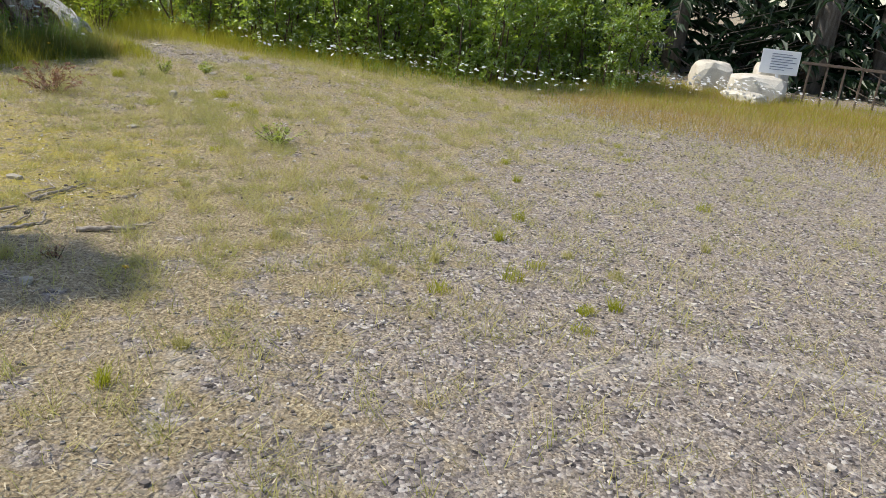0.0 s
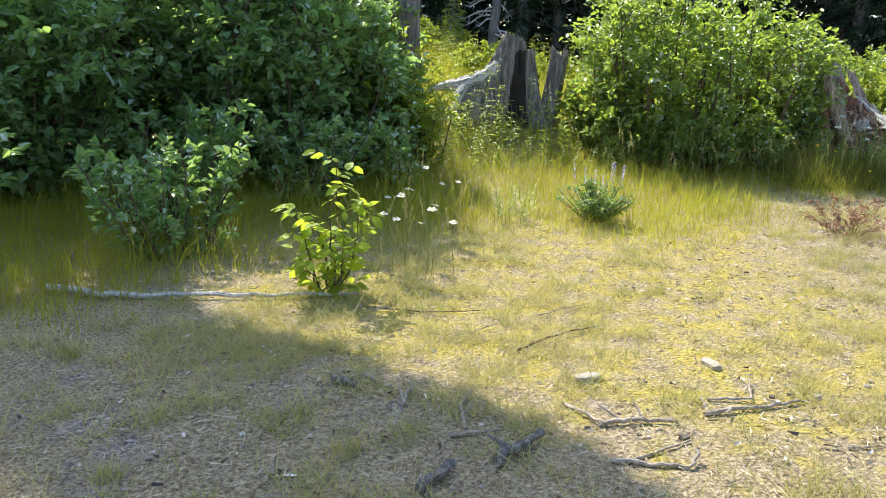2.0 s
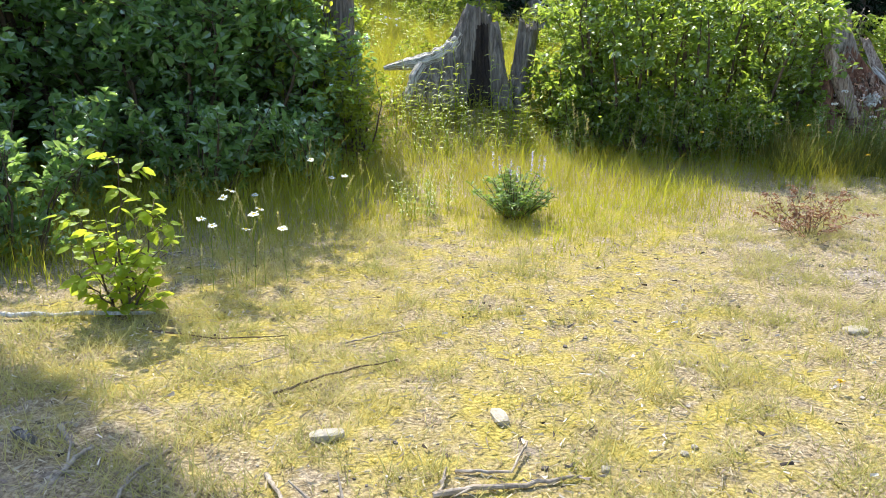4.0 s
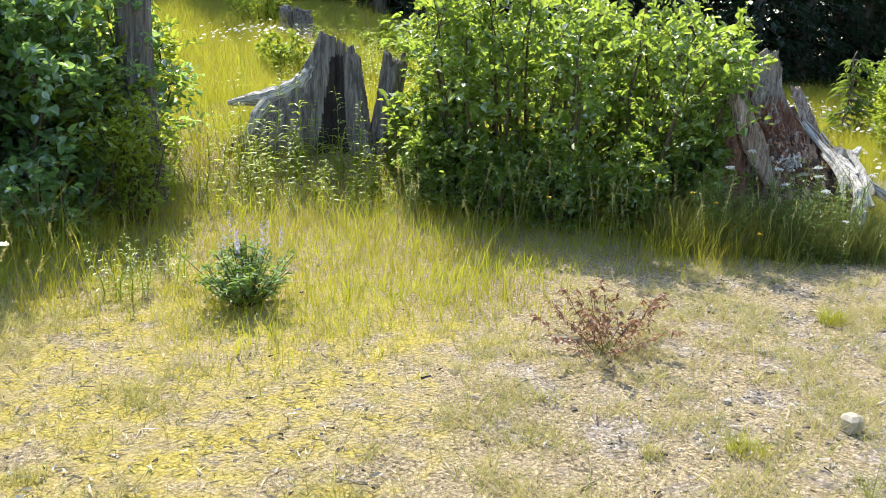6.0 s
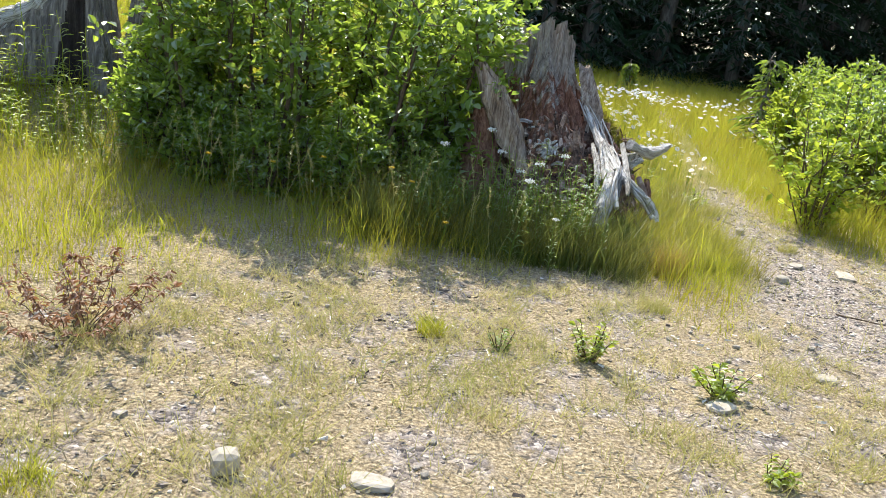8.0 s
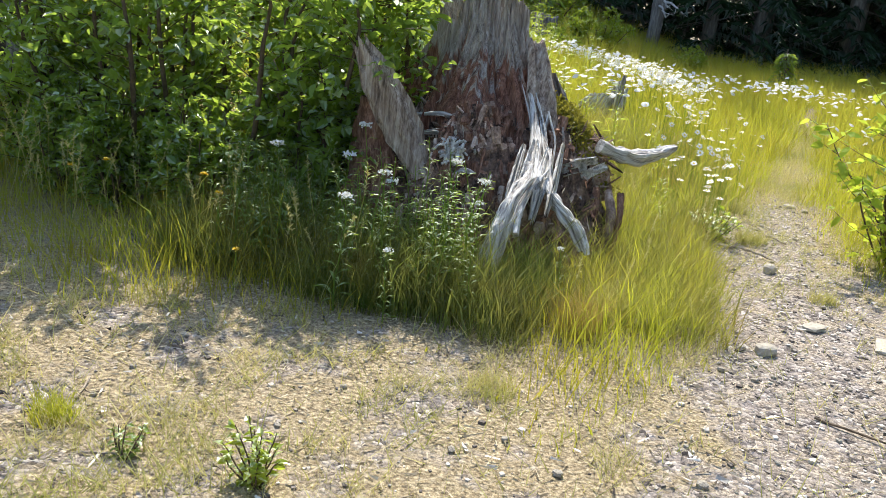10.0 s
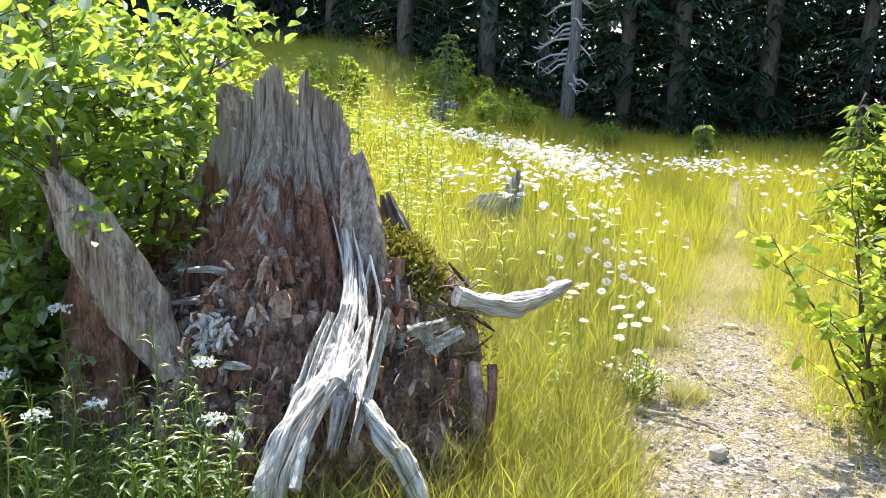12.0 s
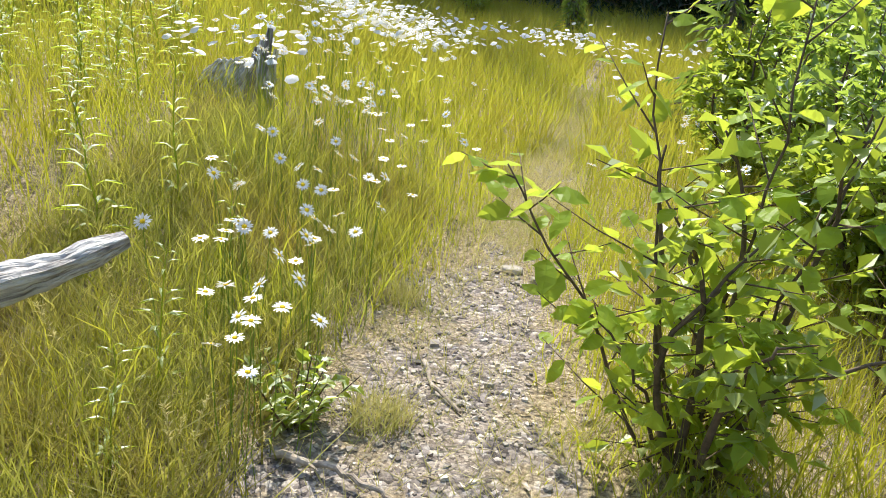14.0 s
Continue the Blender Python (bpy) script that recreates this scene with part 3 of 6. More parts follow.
def shrub_meshes(rx, ry, height, stems, twigs, per_twig, leaf, mat, seed, low=0.12, flat=1.0, bark=M_TWIG, slim=0.55, spread_low=0.35, dome=0.42, outline=True):
    """Branches and foliage of a many-stemmed shrub: leaves sit along twigs, twigs along arching stems."""
    r = np.random.default_rng(seed)
    wood, lb, lw, lu, ll = [], [], [], [], []
    for i in range(stems):
        a, k = r.uniform(0, 2 * np.pi), math.sqrt(r.uniform(0.0, 1))
        foot = np.array([math.cos(a) * rx * k * spread_low, math.sin(a) * ry * k * spread_low, -0.05])
        tall = height * (1 - dome * k**2) * r.uniform(0.72, 1.04)
        top = np.array([math.cos(a) * rx * k * 0.95, math.sin(a) * ry * k * 0.95, tall])
        n = 9
        t = np.linspace(0, 1, n)[:, None]
        line = foot * (1 - t) + top * t
        line[:, :2] += (np.sin(t * np.pi) * r.normal(0, 0.06 * height, (1, 2)))
        line[:, 2] += (np.sin(t * np.pi) * 0.10 * height * k)[:, 0]
        line += r.normal(0, 0.012 * height, line.shape) * t
        wood.append(tube(line, np.linspace(0.008 + 0.006 * height, 0.003, n), 5, 0.1, seed + i))
        for j in range(twigs):
            s = low + (1 - low) * (j + r.uniform(0, 1)) / twigs
            at = np.array([np.interp(s * (n - 1), np.arange(n), line[:, c]) for c in range(3)])
            b = r.uniform(0, 2 * np.pi)
            way = unit(np.array([math.cos(b), math.sin(b), r.uniform(0.05, 0.9)]) + 0.5 * np.array([math.cos(a), math.sin(a), 0]) * k)
            long = height * r.uniform(0.10, 0.24) * (1.15 - 0.55 * s) * flat
            end = at + way * long
            end[2] = max(end[2], 0.05)
            wood.append(tube(np.array([at, end]), [0.0035, 0.0015], 3, 0, 0, False))
            u = r.uniform(0.1, 1.0, per_twig)
            lb.append(at + (end - at) * u[:, None] + r.normal(0, 0.02 * height, (per_twig, 3)) * 0.6)
            d = unit(way + r.normal(0, 0.75, (per_twig, 3)))
            lw.append(d)
            lu.append(unit(r.normal(0, 0.55, (per_twig, 3)) + [0, 0, 1.0]))
            ll.append(leaf * r.uniform(0.55, 1.25, per_twig))
    lb, lw, lu, ll = np.concatenate(lb), np.concatenate(lw), np.concatenate(lu), np.concatenate(ll)
    lb[:, 2] = np.maximum(lb[:, 2], 0.03)
    v, f = leaves(lb, lw, lu, ll, ll * slim * r.uniform(0.85, 1.15, len(ll)), plain=outline)
    wv, wf = joined(wood)
    return np_mesh("branches", wv, wf, bark, True), np_mesh("foliage", v, f, mat)


def shrub(name, label, category, cx, cy, meshes, rz=0.0, group="", size=1.0):
    ob = thing(name, label, category, (cx, cy, float(land(cx, cy))), group, rz=rz)
    ob.scale = (size,) * 3
    part("branchwork", meshes[0], ob, kind="stuff")
    part("foliage", meshes[1], ob, kind="stuff")
    return ob


big = shrub_meshes(1.8, 1.4, 4.6, 52, 31, 16, 0.10, M_LEAF_SHADE, 101, 0.02, 0.9, slim=0.62, outline="oval")
shrub("alder_thicket", "tall dense alder thicket with shade-tinted blue-green leaves down to the grass", "shrub", -3.5, 7.6, big, 20)
big2 = shrub_meshes(2.0, 1.7, 5.2, 40, 34, 14, 0.125, M_LEAF_SHADE, 102, 0.02, 0.85)
shrub("alder_thicket", "tall dense alder thicket with leaves in shade", "shrub", -6.3, 6.9, big2, 70)
skirt = shrub_meshes(1.2, 0.9, 2.5, 34, 24, 15, 0.09, M_LEAF_SHADE, 113, 0.02, 1.1, slim=0.62, outline="oval")
shrub("alder_shrub", "dense dark green shrub under a tall alder", "shrub", -2.45, 7.0, skirt, 0)
shrub("alder_shrub", "dense green shrub at the end of the thicket", "shrub", -1.75, 7.6, skirt, 60, size=0.85)
shrub("alder_shrub", "dense dark green shrub in deep shade", "shrub", -4.6, 6.2, skirt, 150)


def placed(me, m):
    """The mesh, moved by m."""
    me.transform(m)
    return me


# out-of-view alder inferred from its shadow; crown shaped to cast that patch
alder = thing("alder_tree", "unseen tall alder whose crown casts the shade patch on the clearing", "tree", (-4.85, 8.12, float(land(-4.85, 8.12))))
part("trunk", np_mesh("trunk", *tube(bent((0, 0, -0.1), (0.6, -0.28, 7.9), 14, 0.04, 9), np.linspace(0.19, 0.06, 14), 10, 0.06, 9), M_BARK, True), alder)
crown_w, crown_l = shrub_meshes(1.30, 0.62, 1.35, 40, 30, 20, 0.13, M_LEAF_SHADE, 121, 0.02, 1.2, spread_low=0.6, dome=0.3)
part("branchwork", placed(crown_w, pose(0.64, -0.30, 6.95, 0, 0, -42)), alder, kind="stuff")
part("foliage", placed(crown_l, pose(0.64, -0.30, 6.95, 0, 0, -42)), alder, kind="stuff")
# second unseen alder, added only to widen the shade patch
copy_thing(alder, pose(-5.85, 9.1, float(land(-5.85, 9.1)), 0, 0, 0))
low_shrub = shrub_meshes(1.0, 0.6, 1.15, 15, 12, 8, 0.092, M_LEAF_SHADE, 103, 0.06, slim=0.62, dome=0.15, outline="oval")
shrub("low_shrub", "low leafy shrub in the shade behind a pole", "shrub", -2.9, 4.4, low_shrub, size=0.75)
shrub("low_shrub", "low leafy shrub under a tall alder", "shrub", -4.6, 4.6, low_shrub, 120)
for cx, cy, rz, s in [(-2.15, 6.0, 200, 0.8), (-1.25, 6.5, 40, 0.7), (-3.1, 5.6, 300, 0.9)]:
    shrub("low_shrub", "low leafy shrub in the shade of the thicket", "shrub", cx, cy, low_shrub, rz, "undergrowth of the thicket", s)
edge = shrub_meshes(0.65, 0.6, 2.1, 16, 18, 11, 0.08, M_LEAF_LIME, 104, 0.1, outline="oval")
shrub("young_alder", "sunlit young shrub beside a grey snag", "shrub", -1.55, 8.2, edge)
shrub("young_alder", "yellow-green young shrub leaning out of the thicket", "shrub", -1.42, 7.3, edge, 130, size=0.82)
shrub("young_alder", "small yellow-green shrub at the foot of the thicket", "shrub", -1.0, 7.0, edge, 250, size=0.55)
mid = shrub_meshes(1.62, 0.95, 2.2, 48, 25, 16, 0.073, M_LEAF, 105, 0.02, 1.2, slim=0.6, spread_low=0.75, dome=0.26, outline="oval")
shrub("alder_bush", "sunlit rounded green bush beside a rotten stump", "bush", 2.42, 8.36, mid, 4)
mid2 = shrub_meshes(0.75, 0.6, 1.8, 13, 16, 11, 0.08, M_LEAF, 106, 0.03, 1.2)
shrub("alder_bush", "leafy green bush against the rotten stump", "bush", 3.2, 8.95, mid2, 40, size=0.85)
foot = shrub_meshes(0.42, 0.38, 1.15, 14, 16, 14, 0.066, M_LEAF, 117, 0.03, 1.2, slim=0.6, outline="oval")
shrub("alder_bush", "small leafy bush before the rotten stump", "bush", 3.32, 7.85, foot, 0)
for cx, cy, rz, q in [(1.35, 7.9, 40, 0.75), (1.85, 7.6, 110, 0.65), (2.35, 7.5, 200, 0.7), (2.85, 7.52, 290, 0.7), (1.15, 8.3, 330, 0.9)]:
    shrub("alder_bush", "leafy low growth at the foot of a rounded bush", "bush", cx, cy, foot, rz, "low growth of the bush", q)
back = shrub_meshes(0.7, 0.6, 1.45, 14, 18, 18, 0.07, M_LEAF_LIME, 107, 0.06)
shrub("alder_bush", "bright young bush behind the rotten stump", "bush", 3.15, 10.2, back, 40, size=0.9)

scrub = shrub_meshes(0.8, 0.7, 0.8, 14, 14, 16, 0.075, M_LEAF_LIME, 131, 0.03, 1.3)
for cx, cy, s, rz in [(2.2, 13.6, 0.8, 0), (1.2, 16.0, 1.0, 60), (2.9, 17.8, 0.8, 140), (0.2, 19.5, 1.2, 200), (3.2, 21.5, 1.1, 30), (-1.5, 15.0, 0.9, 80), (1.6, 24.0, 1.3, 10), (5.2, 23.5, 0.8, 90), (-0.3, 12.2, 0.7, 220), (-3.2, 21.0, 1.3, 120)]:
    shrub("meadow_shrub", "low bright green shrub in the sunlit meadow", "shrub", cx, cy, scrub, rz, "low shrubs of the meadow", s)

# the line of bushes along the far side of the clearing
right_a = shrub_meshes(1.3, 1.2, 1.75, 30, 22, 17, 0.085, M_LEAF, 108, 0.02, 1.2, spread_low=0.75, dome=0.25)
right_b = shrub_meshes(1.4, 1.3, 2.4, 32, 24, 17, 0.095, M_LEAF, 109, 0.02, 1.2, spread_low=0.75, dome=0.25)
for n, (cx, cy, m, rz, s) in enumerate([(8.3, 11.2, right_a, 30, 0.8), (9.4, 8.7, right_b, 80, 0.95), (8.9, 6.7, right_a, 200, 1.05),
                                        (9.2, 4.8, right_b, 10, 0.95), (9.2, 3.0, right_a, 140, 1.1), (10.7, 1.4, right_b, 300, 0.8), (11.8, 5.6, right_b, 250, 1.1),
                                        (11.6, 8.2, right_b, 320, 1.15), (11.5, 3.4, right_b, 190, 1.1), (10.2, 12.0, right_a, 60, 1.0), (9.2, 14.2, right_a, 260, 0.9)]):
    shrub("hedge_bush", "dense green bush in the row along the clearing", "bush", cx, cy, m, rz, "bushes along the clearing", s)


def conifer_meshes(height, base, seed, whorls=34, dead=False):
    """Trunk and drooping boughs with flat sprays."""
    r = np.random.default_rng(seed)
    line = bent((0, 0, -0.1), (0, 0, height), 12, 0.03, seed)
    trunk = tube(line, np.linspace(0.016 * height, 0.012, 12), 9, 0.08, seed)
    wood, v, f, n = [], [], [], 0
    for w in range(whorls):
        z = height * (0.03 + 0.95 * (w / whorls) ** 1.05)
        reach = base * (1 - z / height) ** 0.75 * r.uniform(0.75, 1.15) + 0.12
        for b in range(r.integers(4, 7)):
            a = r.uniform(0, 2 * np.pi)
            out = np.array([math.cos(a), math.sin(a), 0])
            L = reach * r.uniform(0.6, 1.1)
            tip = np.array([0, 0, z]) + out * L + [0, 0, -0.28 * L]
            p = np.array([[0, 0, z], [0, 0, z] + out * L * 0.5 + [0, 0, -0.04 * L], tip])
            wood.append(tube(p[[0, 2]], [0.02, 0.004], 3, 0, 0, False))
            k = max(6, int(L * 8.5))
            u = r.uniform(0.12, 1, k)
            at = np.where(u[:, None] < 0.5, p[0] + (p[1] - p[0]) * (u[:, None] * 2), p[1] + (p[2] - p[1]) * (u[:, None] * 2 - 1))
            side = np.cross(out, [0, 0, 1]) * r.choice([-1, 1], k)[:, None]
            way = unit(out * 0.7 + side * r.uniform(0.3, 1.2, (k, 1)) + [0, 0, -0.25] + r.normal(0, 0.2, (k, 3)))
            ln = 0.42 * (1 - u * 0.5) * min(1.2, 0.35 + L * 0.45) * r.uniform(0.7, 1.2, k)
            lv, lf = leaves(at, way, np.tile([0.0, 0, 1], (k, 1)) + r.normal(0, 0.3, (k, 3)), ln * 1.15, ln * 0.24, 0.1, 0.35, True)
            v.append(lv), f.append(lf + n)
            n += len(lv)
    wv, wf = joined(wood)
    return (np_mesh("trunk", *trunk, M_BARK, True), np_mesh("boughs", wv, wf, M_BARK, True),
            np_mesh("needles", np.concatenate(v), np.concatenate(f), M_NEEDLE))


kinds = [conifer_meshes(15, 2.9, 201, 46), conifer_meshes(12, 2.6, 202, 40), conifer_meshes(18, 3.1, 203, 52)]
firs = []
for k, meshes in enumerate(kinds):
    ob = thing("conifer", "dark green conifer at the edge of the woods", "tree", (0, 0, 0), "conifers of the woods")
    for name, me in zip(("trunk", "boughwork", "needles"), meshes):
        part(name, me, ob, kind="stuff" if name != "trunk" else "")
    firs.append(ob)
tr = np.random.default_rng(77)
spots = []
for x in np.arange(-20, 24, 2.1):
    spots += [(x + tr.uniform(-0.6, 0.6), 29.6 + 0.05 * (x - 4) ** 2 * 0.25 + tr.uniform(-0.7, 0.9)), (x + tr.uniform(-0.8, 0.8) + 0.9, 32.6 + tr.uniform(-0.8, 0.8)), (x + tr.uniform(-0.5, 0.5), 35.5 + tr.uniform(-0.8, 0.8))]
for y in np.arange(-10, 28, 2.1):
    spots += [(16.2 + 0.22 * max(0, y - 8) + tr.uniform(-0.6, 0.6), y + tr.uniform(-0.6, 0.6)), (19.2 + tr.uniform(-0.7, 0.7), y + 1 + tr.uniform(-0.7, 0.7))]
for y in np.arange(-4, 28, 4.0):
    spots.append((-18 + tr.uniform(-1, 1), y))
for x in np.arange(-14, 15, 4.5):
    spots.append((x, -18 + tr.uniform(-1, 1)))
used = set()
for n, (x, y) in enumerate(spots):
    k = int(tr.integers(0, 3))
    m = pose(x, y, float(land(x, y)) - 0.05, 0, 0, tr.uniform(0, 360))
    if k not in used:
        used.add(k)
        firs[k].matrix_world = m
    else:
        copy_thing(firs[k], m)

# the bare dead tree before the woods
dead = thing("dead_tree", "bare grey dead tree with drooping branches", "tree", (4.0, 27.6, float(land(4.0, 27.6))))
part("trunk", np_mesh("trunk", *tube(bent((0, 0, -0.1), (0.15, 0, 9.0), 14, 0.03, 5), np.linspace(0.2, 0.05, 14), 10, 0.08, 5), M_GREYWOOD, True), dead)
dr = np.random.default_rng(5)
for n in range(56):
    z, a = 1.1 + n * 0.13, dr.uniform(0, 2 * np.pi)
    L = dr.uniform(0.5, 1.3)
    o = np.array([math.cos(a), math.sin(a), 0])
    p = np.array([[0, 0, z], o * L * 0.4 + [0, 0, z - 0.05], o * L * 0.8 + [0, 0, z - 0.3], o * L + [0, 0, z - 0.22]])
    tw = [tube(p, [0.04, 0.03, 0.02, 0.01], 5)]
    for q in range(3):
        b = p[1] + (p[2] - p[1]) * dr.uniform(0, 1)
        tw.append(tube(np.array([b, b + unit(o + dr.normal(0, 0.7, 3)) * 0.3 - [0, 0, 0.08]]), [0.015, 0.006], 4))
    part("branch", np_mesh("branch", *joined(tw), M_SILVER, True), dead)

# ---- stumps ----


def round_hull(rings, sides, shape, top, seed, rough=0.05):
    """A hull of rings about an upright axis. shape(a, t) gives centre x, y and radius at angle a and level t; top(a) the height of the rim; rows go down the hollow inside."""
    a = np.arange(sides) / sides * 2 * np.pi
    rows = []
    r = np.random.default_rng(seed)
    grain = np.convolve(np.tile(r.normal(0, 1, sides), 3), [0.25, 0.5, 0.25], "same")[sides:2 * sides]
    for t in np.linspace(0, 1, rings):
        cx, cy, rad = shape(a, t)
        rad = rad * (1 + rough * grain + rough * 0.4 * r.normal(0, 1, sides))
        rows.append(np.stack([cx + np.cos(a) * rad, cy + np.sin(a) * rad, top(a) * t], -1))
    cx, cy, rad = shape(a, 1.0)
    for k, (shrink, drop) in enumerate([(0.62, 0.97), (0.45, 0.75), (0.2, 0.66)]):
        rows.append(np.stack([cx + np.cos(a) * rad * shrink, cy + np.sin(a) * rad * shrink, (top(a) * 0.4 + np.min(top(a)) * 0.6) * drop if k else top(a) * drop], -1))
    v = np.concatenate(rows)
    n = len(rows)
    i, j = np.meshgrid(np.arange(n - 1), np.arange(sides), indexing="ij")
    k = (j + 1) % sides
    return v, [np.stack([i * sides + j, i * sides + k, (i + 1) * sides + k, (i + 1) * sides + j], -1).reshape(-1, 4)]


def rim(seed, high, low, teeth=9, sides=96):
    """Jagged rim heights round a broken stump."""
    r = np.random.default_rng(seed)
    steps = np.repeat(r.uniform(low, high, teeth), math.ceil(sides / teeth))[:sides]
    fine = r.uniform(-0.06, 0.06, sides) * high
    return np.clip(steps + fine, low * 0.9, high * 1.05)


# the red rotten stump
SX, SY = 4.14, 8.66
red = thing("rotten_stump", "broken rotten tree stump with red heartwood and silver roots", "tree stump", (SX, SY, float(land(SX, SY))))
NS = 240
rr = np.random.default_rng(61)
aa = np.arange(NS) / NS * 2 * np.pi
front = np.cos(aa + np.pi / 2)                     # 1 towards -y


def bump_at(a, centre, width):
    return np.exp(-((np.angle(np.exp(1j * (a - centre))) / width) ** 2))


teeth = np.repeat(rr.uniform(-0.035, 0.035, 60), 4) + np.repeat(rr.uniform(-0.08, 0.08, 20), 12)
crown = 1.22 + teeth + rr.uniform(-0.015, 0.015, NS) + 0.24 * bump_at(aa, 3.55, 0.20) + 0.20 * bump_at(aa, 5.1, 0.75) + 0.10 * bump_at(aa, 2.2, 0.8)
crown = crown - 0.34 * bump_at(aa, 0.25, 0.42) - 0.10 * bump_at(aa, 4.15, 0.22)


def red_shape(a, t):
    z = t * 1.45
    rad = 0.268 + 0.34 * np.clip((1.36 - z) / 0.62, 0, 1) ** 1.7 + 0.10 * np.clip((0.8 - z) / 0.8, 0, 1)
    butt = 1 + 0.28 * np.clip(1 - t * 1.3, 0, 1) * np.cos(a * 5 + 0.6) + 0.09 * np.cos(a * 11 + 2 + 2 * t) * (1 - 0.5 * t) + 0.035 * np.cos(a * 27 + 1.5 * t)
    return 0.02 - 0.03 * t + 0 * a, 0.02 + 0 * a, rad * butt


hull = round_hull(26, NS, red_shape, lambda a: crown, 62, 0.05)


def two_tone_wood():
    """Grey weathered crown over red rot below, by height with a ragged border."""
    m, nt, out = material("stump_grey_over_red")
    tc = nt.nodes.new("ShaderNodeTexCoord").outputs["Object"]
    sep = nt.nodes.new("ShaderNodeSeparateXYZ")
    nt.links.new(tc, sep.inputs[0])
    streak = noise_of(nt, 7, 5, 0.65, (4, 4, 0.35))
    fine = noise_of(nt, 40, 3, 0.6, (3, 3, 0.25))
    fac = arith(nt, "ADD", arith(nt, "MULTIPLY", streak, 0.6), arith(nt, "MULTIPLY", fine, 0.4))
    grey = ramp(nt, fac, [(0.32, (0.07, 0.055, 0.048)), (0.44, (0.30, 0.25, 0.21)), (0.57, (0.53, 0.47, 0.41)), (0.74, (0.74, 0.68, 0.61))])
    rot = ramp(nt, fac, [(0.32, (0.04, 0.018, 0.013)), (0.45, (0.19, 0.085, 0.055)), (0.58, (0.37, 0.19, 0.125)), (0.76, (0.56, 0.40, 0.30))])
    border = arith(nt, "ADD", sep.outputs[2], arith(nt, "MULTIPLY", arith(nt, "SUBTRACT", noise_of(nt, 3.2, 5, 0.7, (3, 3, 0.6)), 0.5), 1.3))
    col = mixed(nt, rot, grey, ramp(nt, border, [(0.92, (0, 0, 0)), (1.12, (1, 1, 1))]))
    p = node(nt, "BsdfPrincipled", Roughness=0.9)
    p.inputs["Specular IOR Level"].default_value = 0.2
    nt.links.new(col, p.inputs["Base Color"])
    nt.links.new(bumped(nt, fac, 1.0, 0.05), p.inputs["Normal"])
    nt.links.new(p.outputs[0], out.inputs[0])
    return m


M_TWOTONE = two_tone_wood()
M_SLABWOOD = solid_mat("brown_grey_slab", [(0.34, (0.06, 0.042, 0.032)), (0.46, (0.27, 0.20, 0.155)), (0.57, (0.47, 0.39, 0.32)), (0.72, (0.70, 0.63, 0.55))], 6, (5, 5, 0.4), 0.88, 1.0, 0.03, 34, (4, 4, 0.22))
part("trunk", np_mesh("trunk", *hull, M_TWOTONE), red, "grey splintered crown over red rotten heartwood")


def local(p):
    return np.asarray(p, float) - np.array([SX, SY, float(land(SX, SY))])


def splinter(points, w, t, facing, seed, mat, name, label=""):
    """A torn slab of wood: rows of corners along a line, width across facing, ragged at the end."""
    r = np.random.default_rng(seed)
    p = local(points)
    n, cols = 14, 9
    s = np.linspace(0, 1, n)
    line = np.stack([np.interp(s, np.linspace(0, 1, len(p)), p[:, c]) for c in range(3)], -1)
    width = np.interp(s, np.linspace(0, 1, len(w)), w)
    across = unit(np.cross(unit(np.gradient(line, axis=0)), np.asarray(facing, float)))
    u = np.linspace(-0.5, 0.5, cols)
    ridge = r.normal(0, 0.014, cols)
    end = r.uniform(-0.06, 0.06, cols)
    f0, b0 = [], []
    for k in range(n):
        row = line[k] + across[k] * (u * width[k])[:, None] * (1 + r.normal(0, 0.05))
        row = row + (line[-1] - line[0]) * (end * (s[k] ** 3))[:, None]
        fr = row + np.asarray(facing) * (ridge + t * 0.5 * (1 - (2 * u) ** 2 * 0.7) + r.normal(0, 0.004, cols))[:, None]
        f0.append(fr), b0.append(row - np.asarray(facing) * (t * 0.5 * (1 - (2 * u) ** 2 * 0.7))[:, None])
    fv, bv = np.concatenate(f0), np.concatenate(b0)
    i, j = np.meshgrid(np.arange(n - 1), np.arange(cols - 1), indexing="ij")
    q = np.stack([i * cols + j, i * cols + j + 1, (i + 1) * cols + j + 1, (i + 1) * cols + j], -1).reshape(-1, 4)
    o = n * cols
    ring = np.r_[np.arange(cols), np.arange(1, n) * cols + cols - 1, (n - 1) * cols + np.arange(cols - 2, -1, -1), np.arange(n - 2, 0, -1) * cols]
    nxt = np.roll(ring, -1)
    sides = np.stack([ring, ring + o, nxt + o, nxt], -1)
    part(name, np_mesh(name, np.r_[fv, bv], [np.r_[q, q[:, ::-1] + o, sides]], mat), red, label)


splinter([(4.10, 7.76, 0.46), (3.97, 7.74, 0.70), (3.82, 7.71, 0.95), (3.70, 7.70, 1.13)], [0.11, 0.22, 0.20, 0.09], 0.09, (0.35, -0.93, 0.1), 71, M_SLABWOOD, "side_slab", "leaning grey slab of split wood")
splinter([(4.68, 8.20, 0.62), (4.61, 8.28, 0.86), (4.55, 8.38, 1.06), (4.50, 8.46, 1.20)], [0.16, 0.18, 0.14, 0.09], 0.06, (0.45, -0.88, 0.1), 72, M_SLABWOOD, "side_slab", "upright grey slab of split wood")
splinter([(4.85, 8.55, 0.4), (4.70, 8.62, 0.75), (4.58, 8.66, 1.0)], [0.2, 0.14, 0.07], 0.07, (0.5, -0.85, 0.1), 73, M_GREYWOOD, "side_slab")

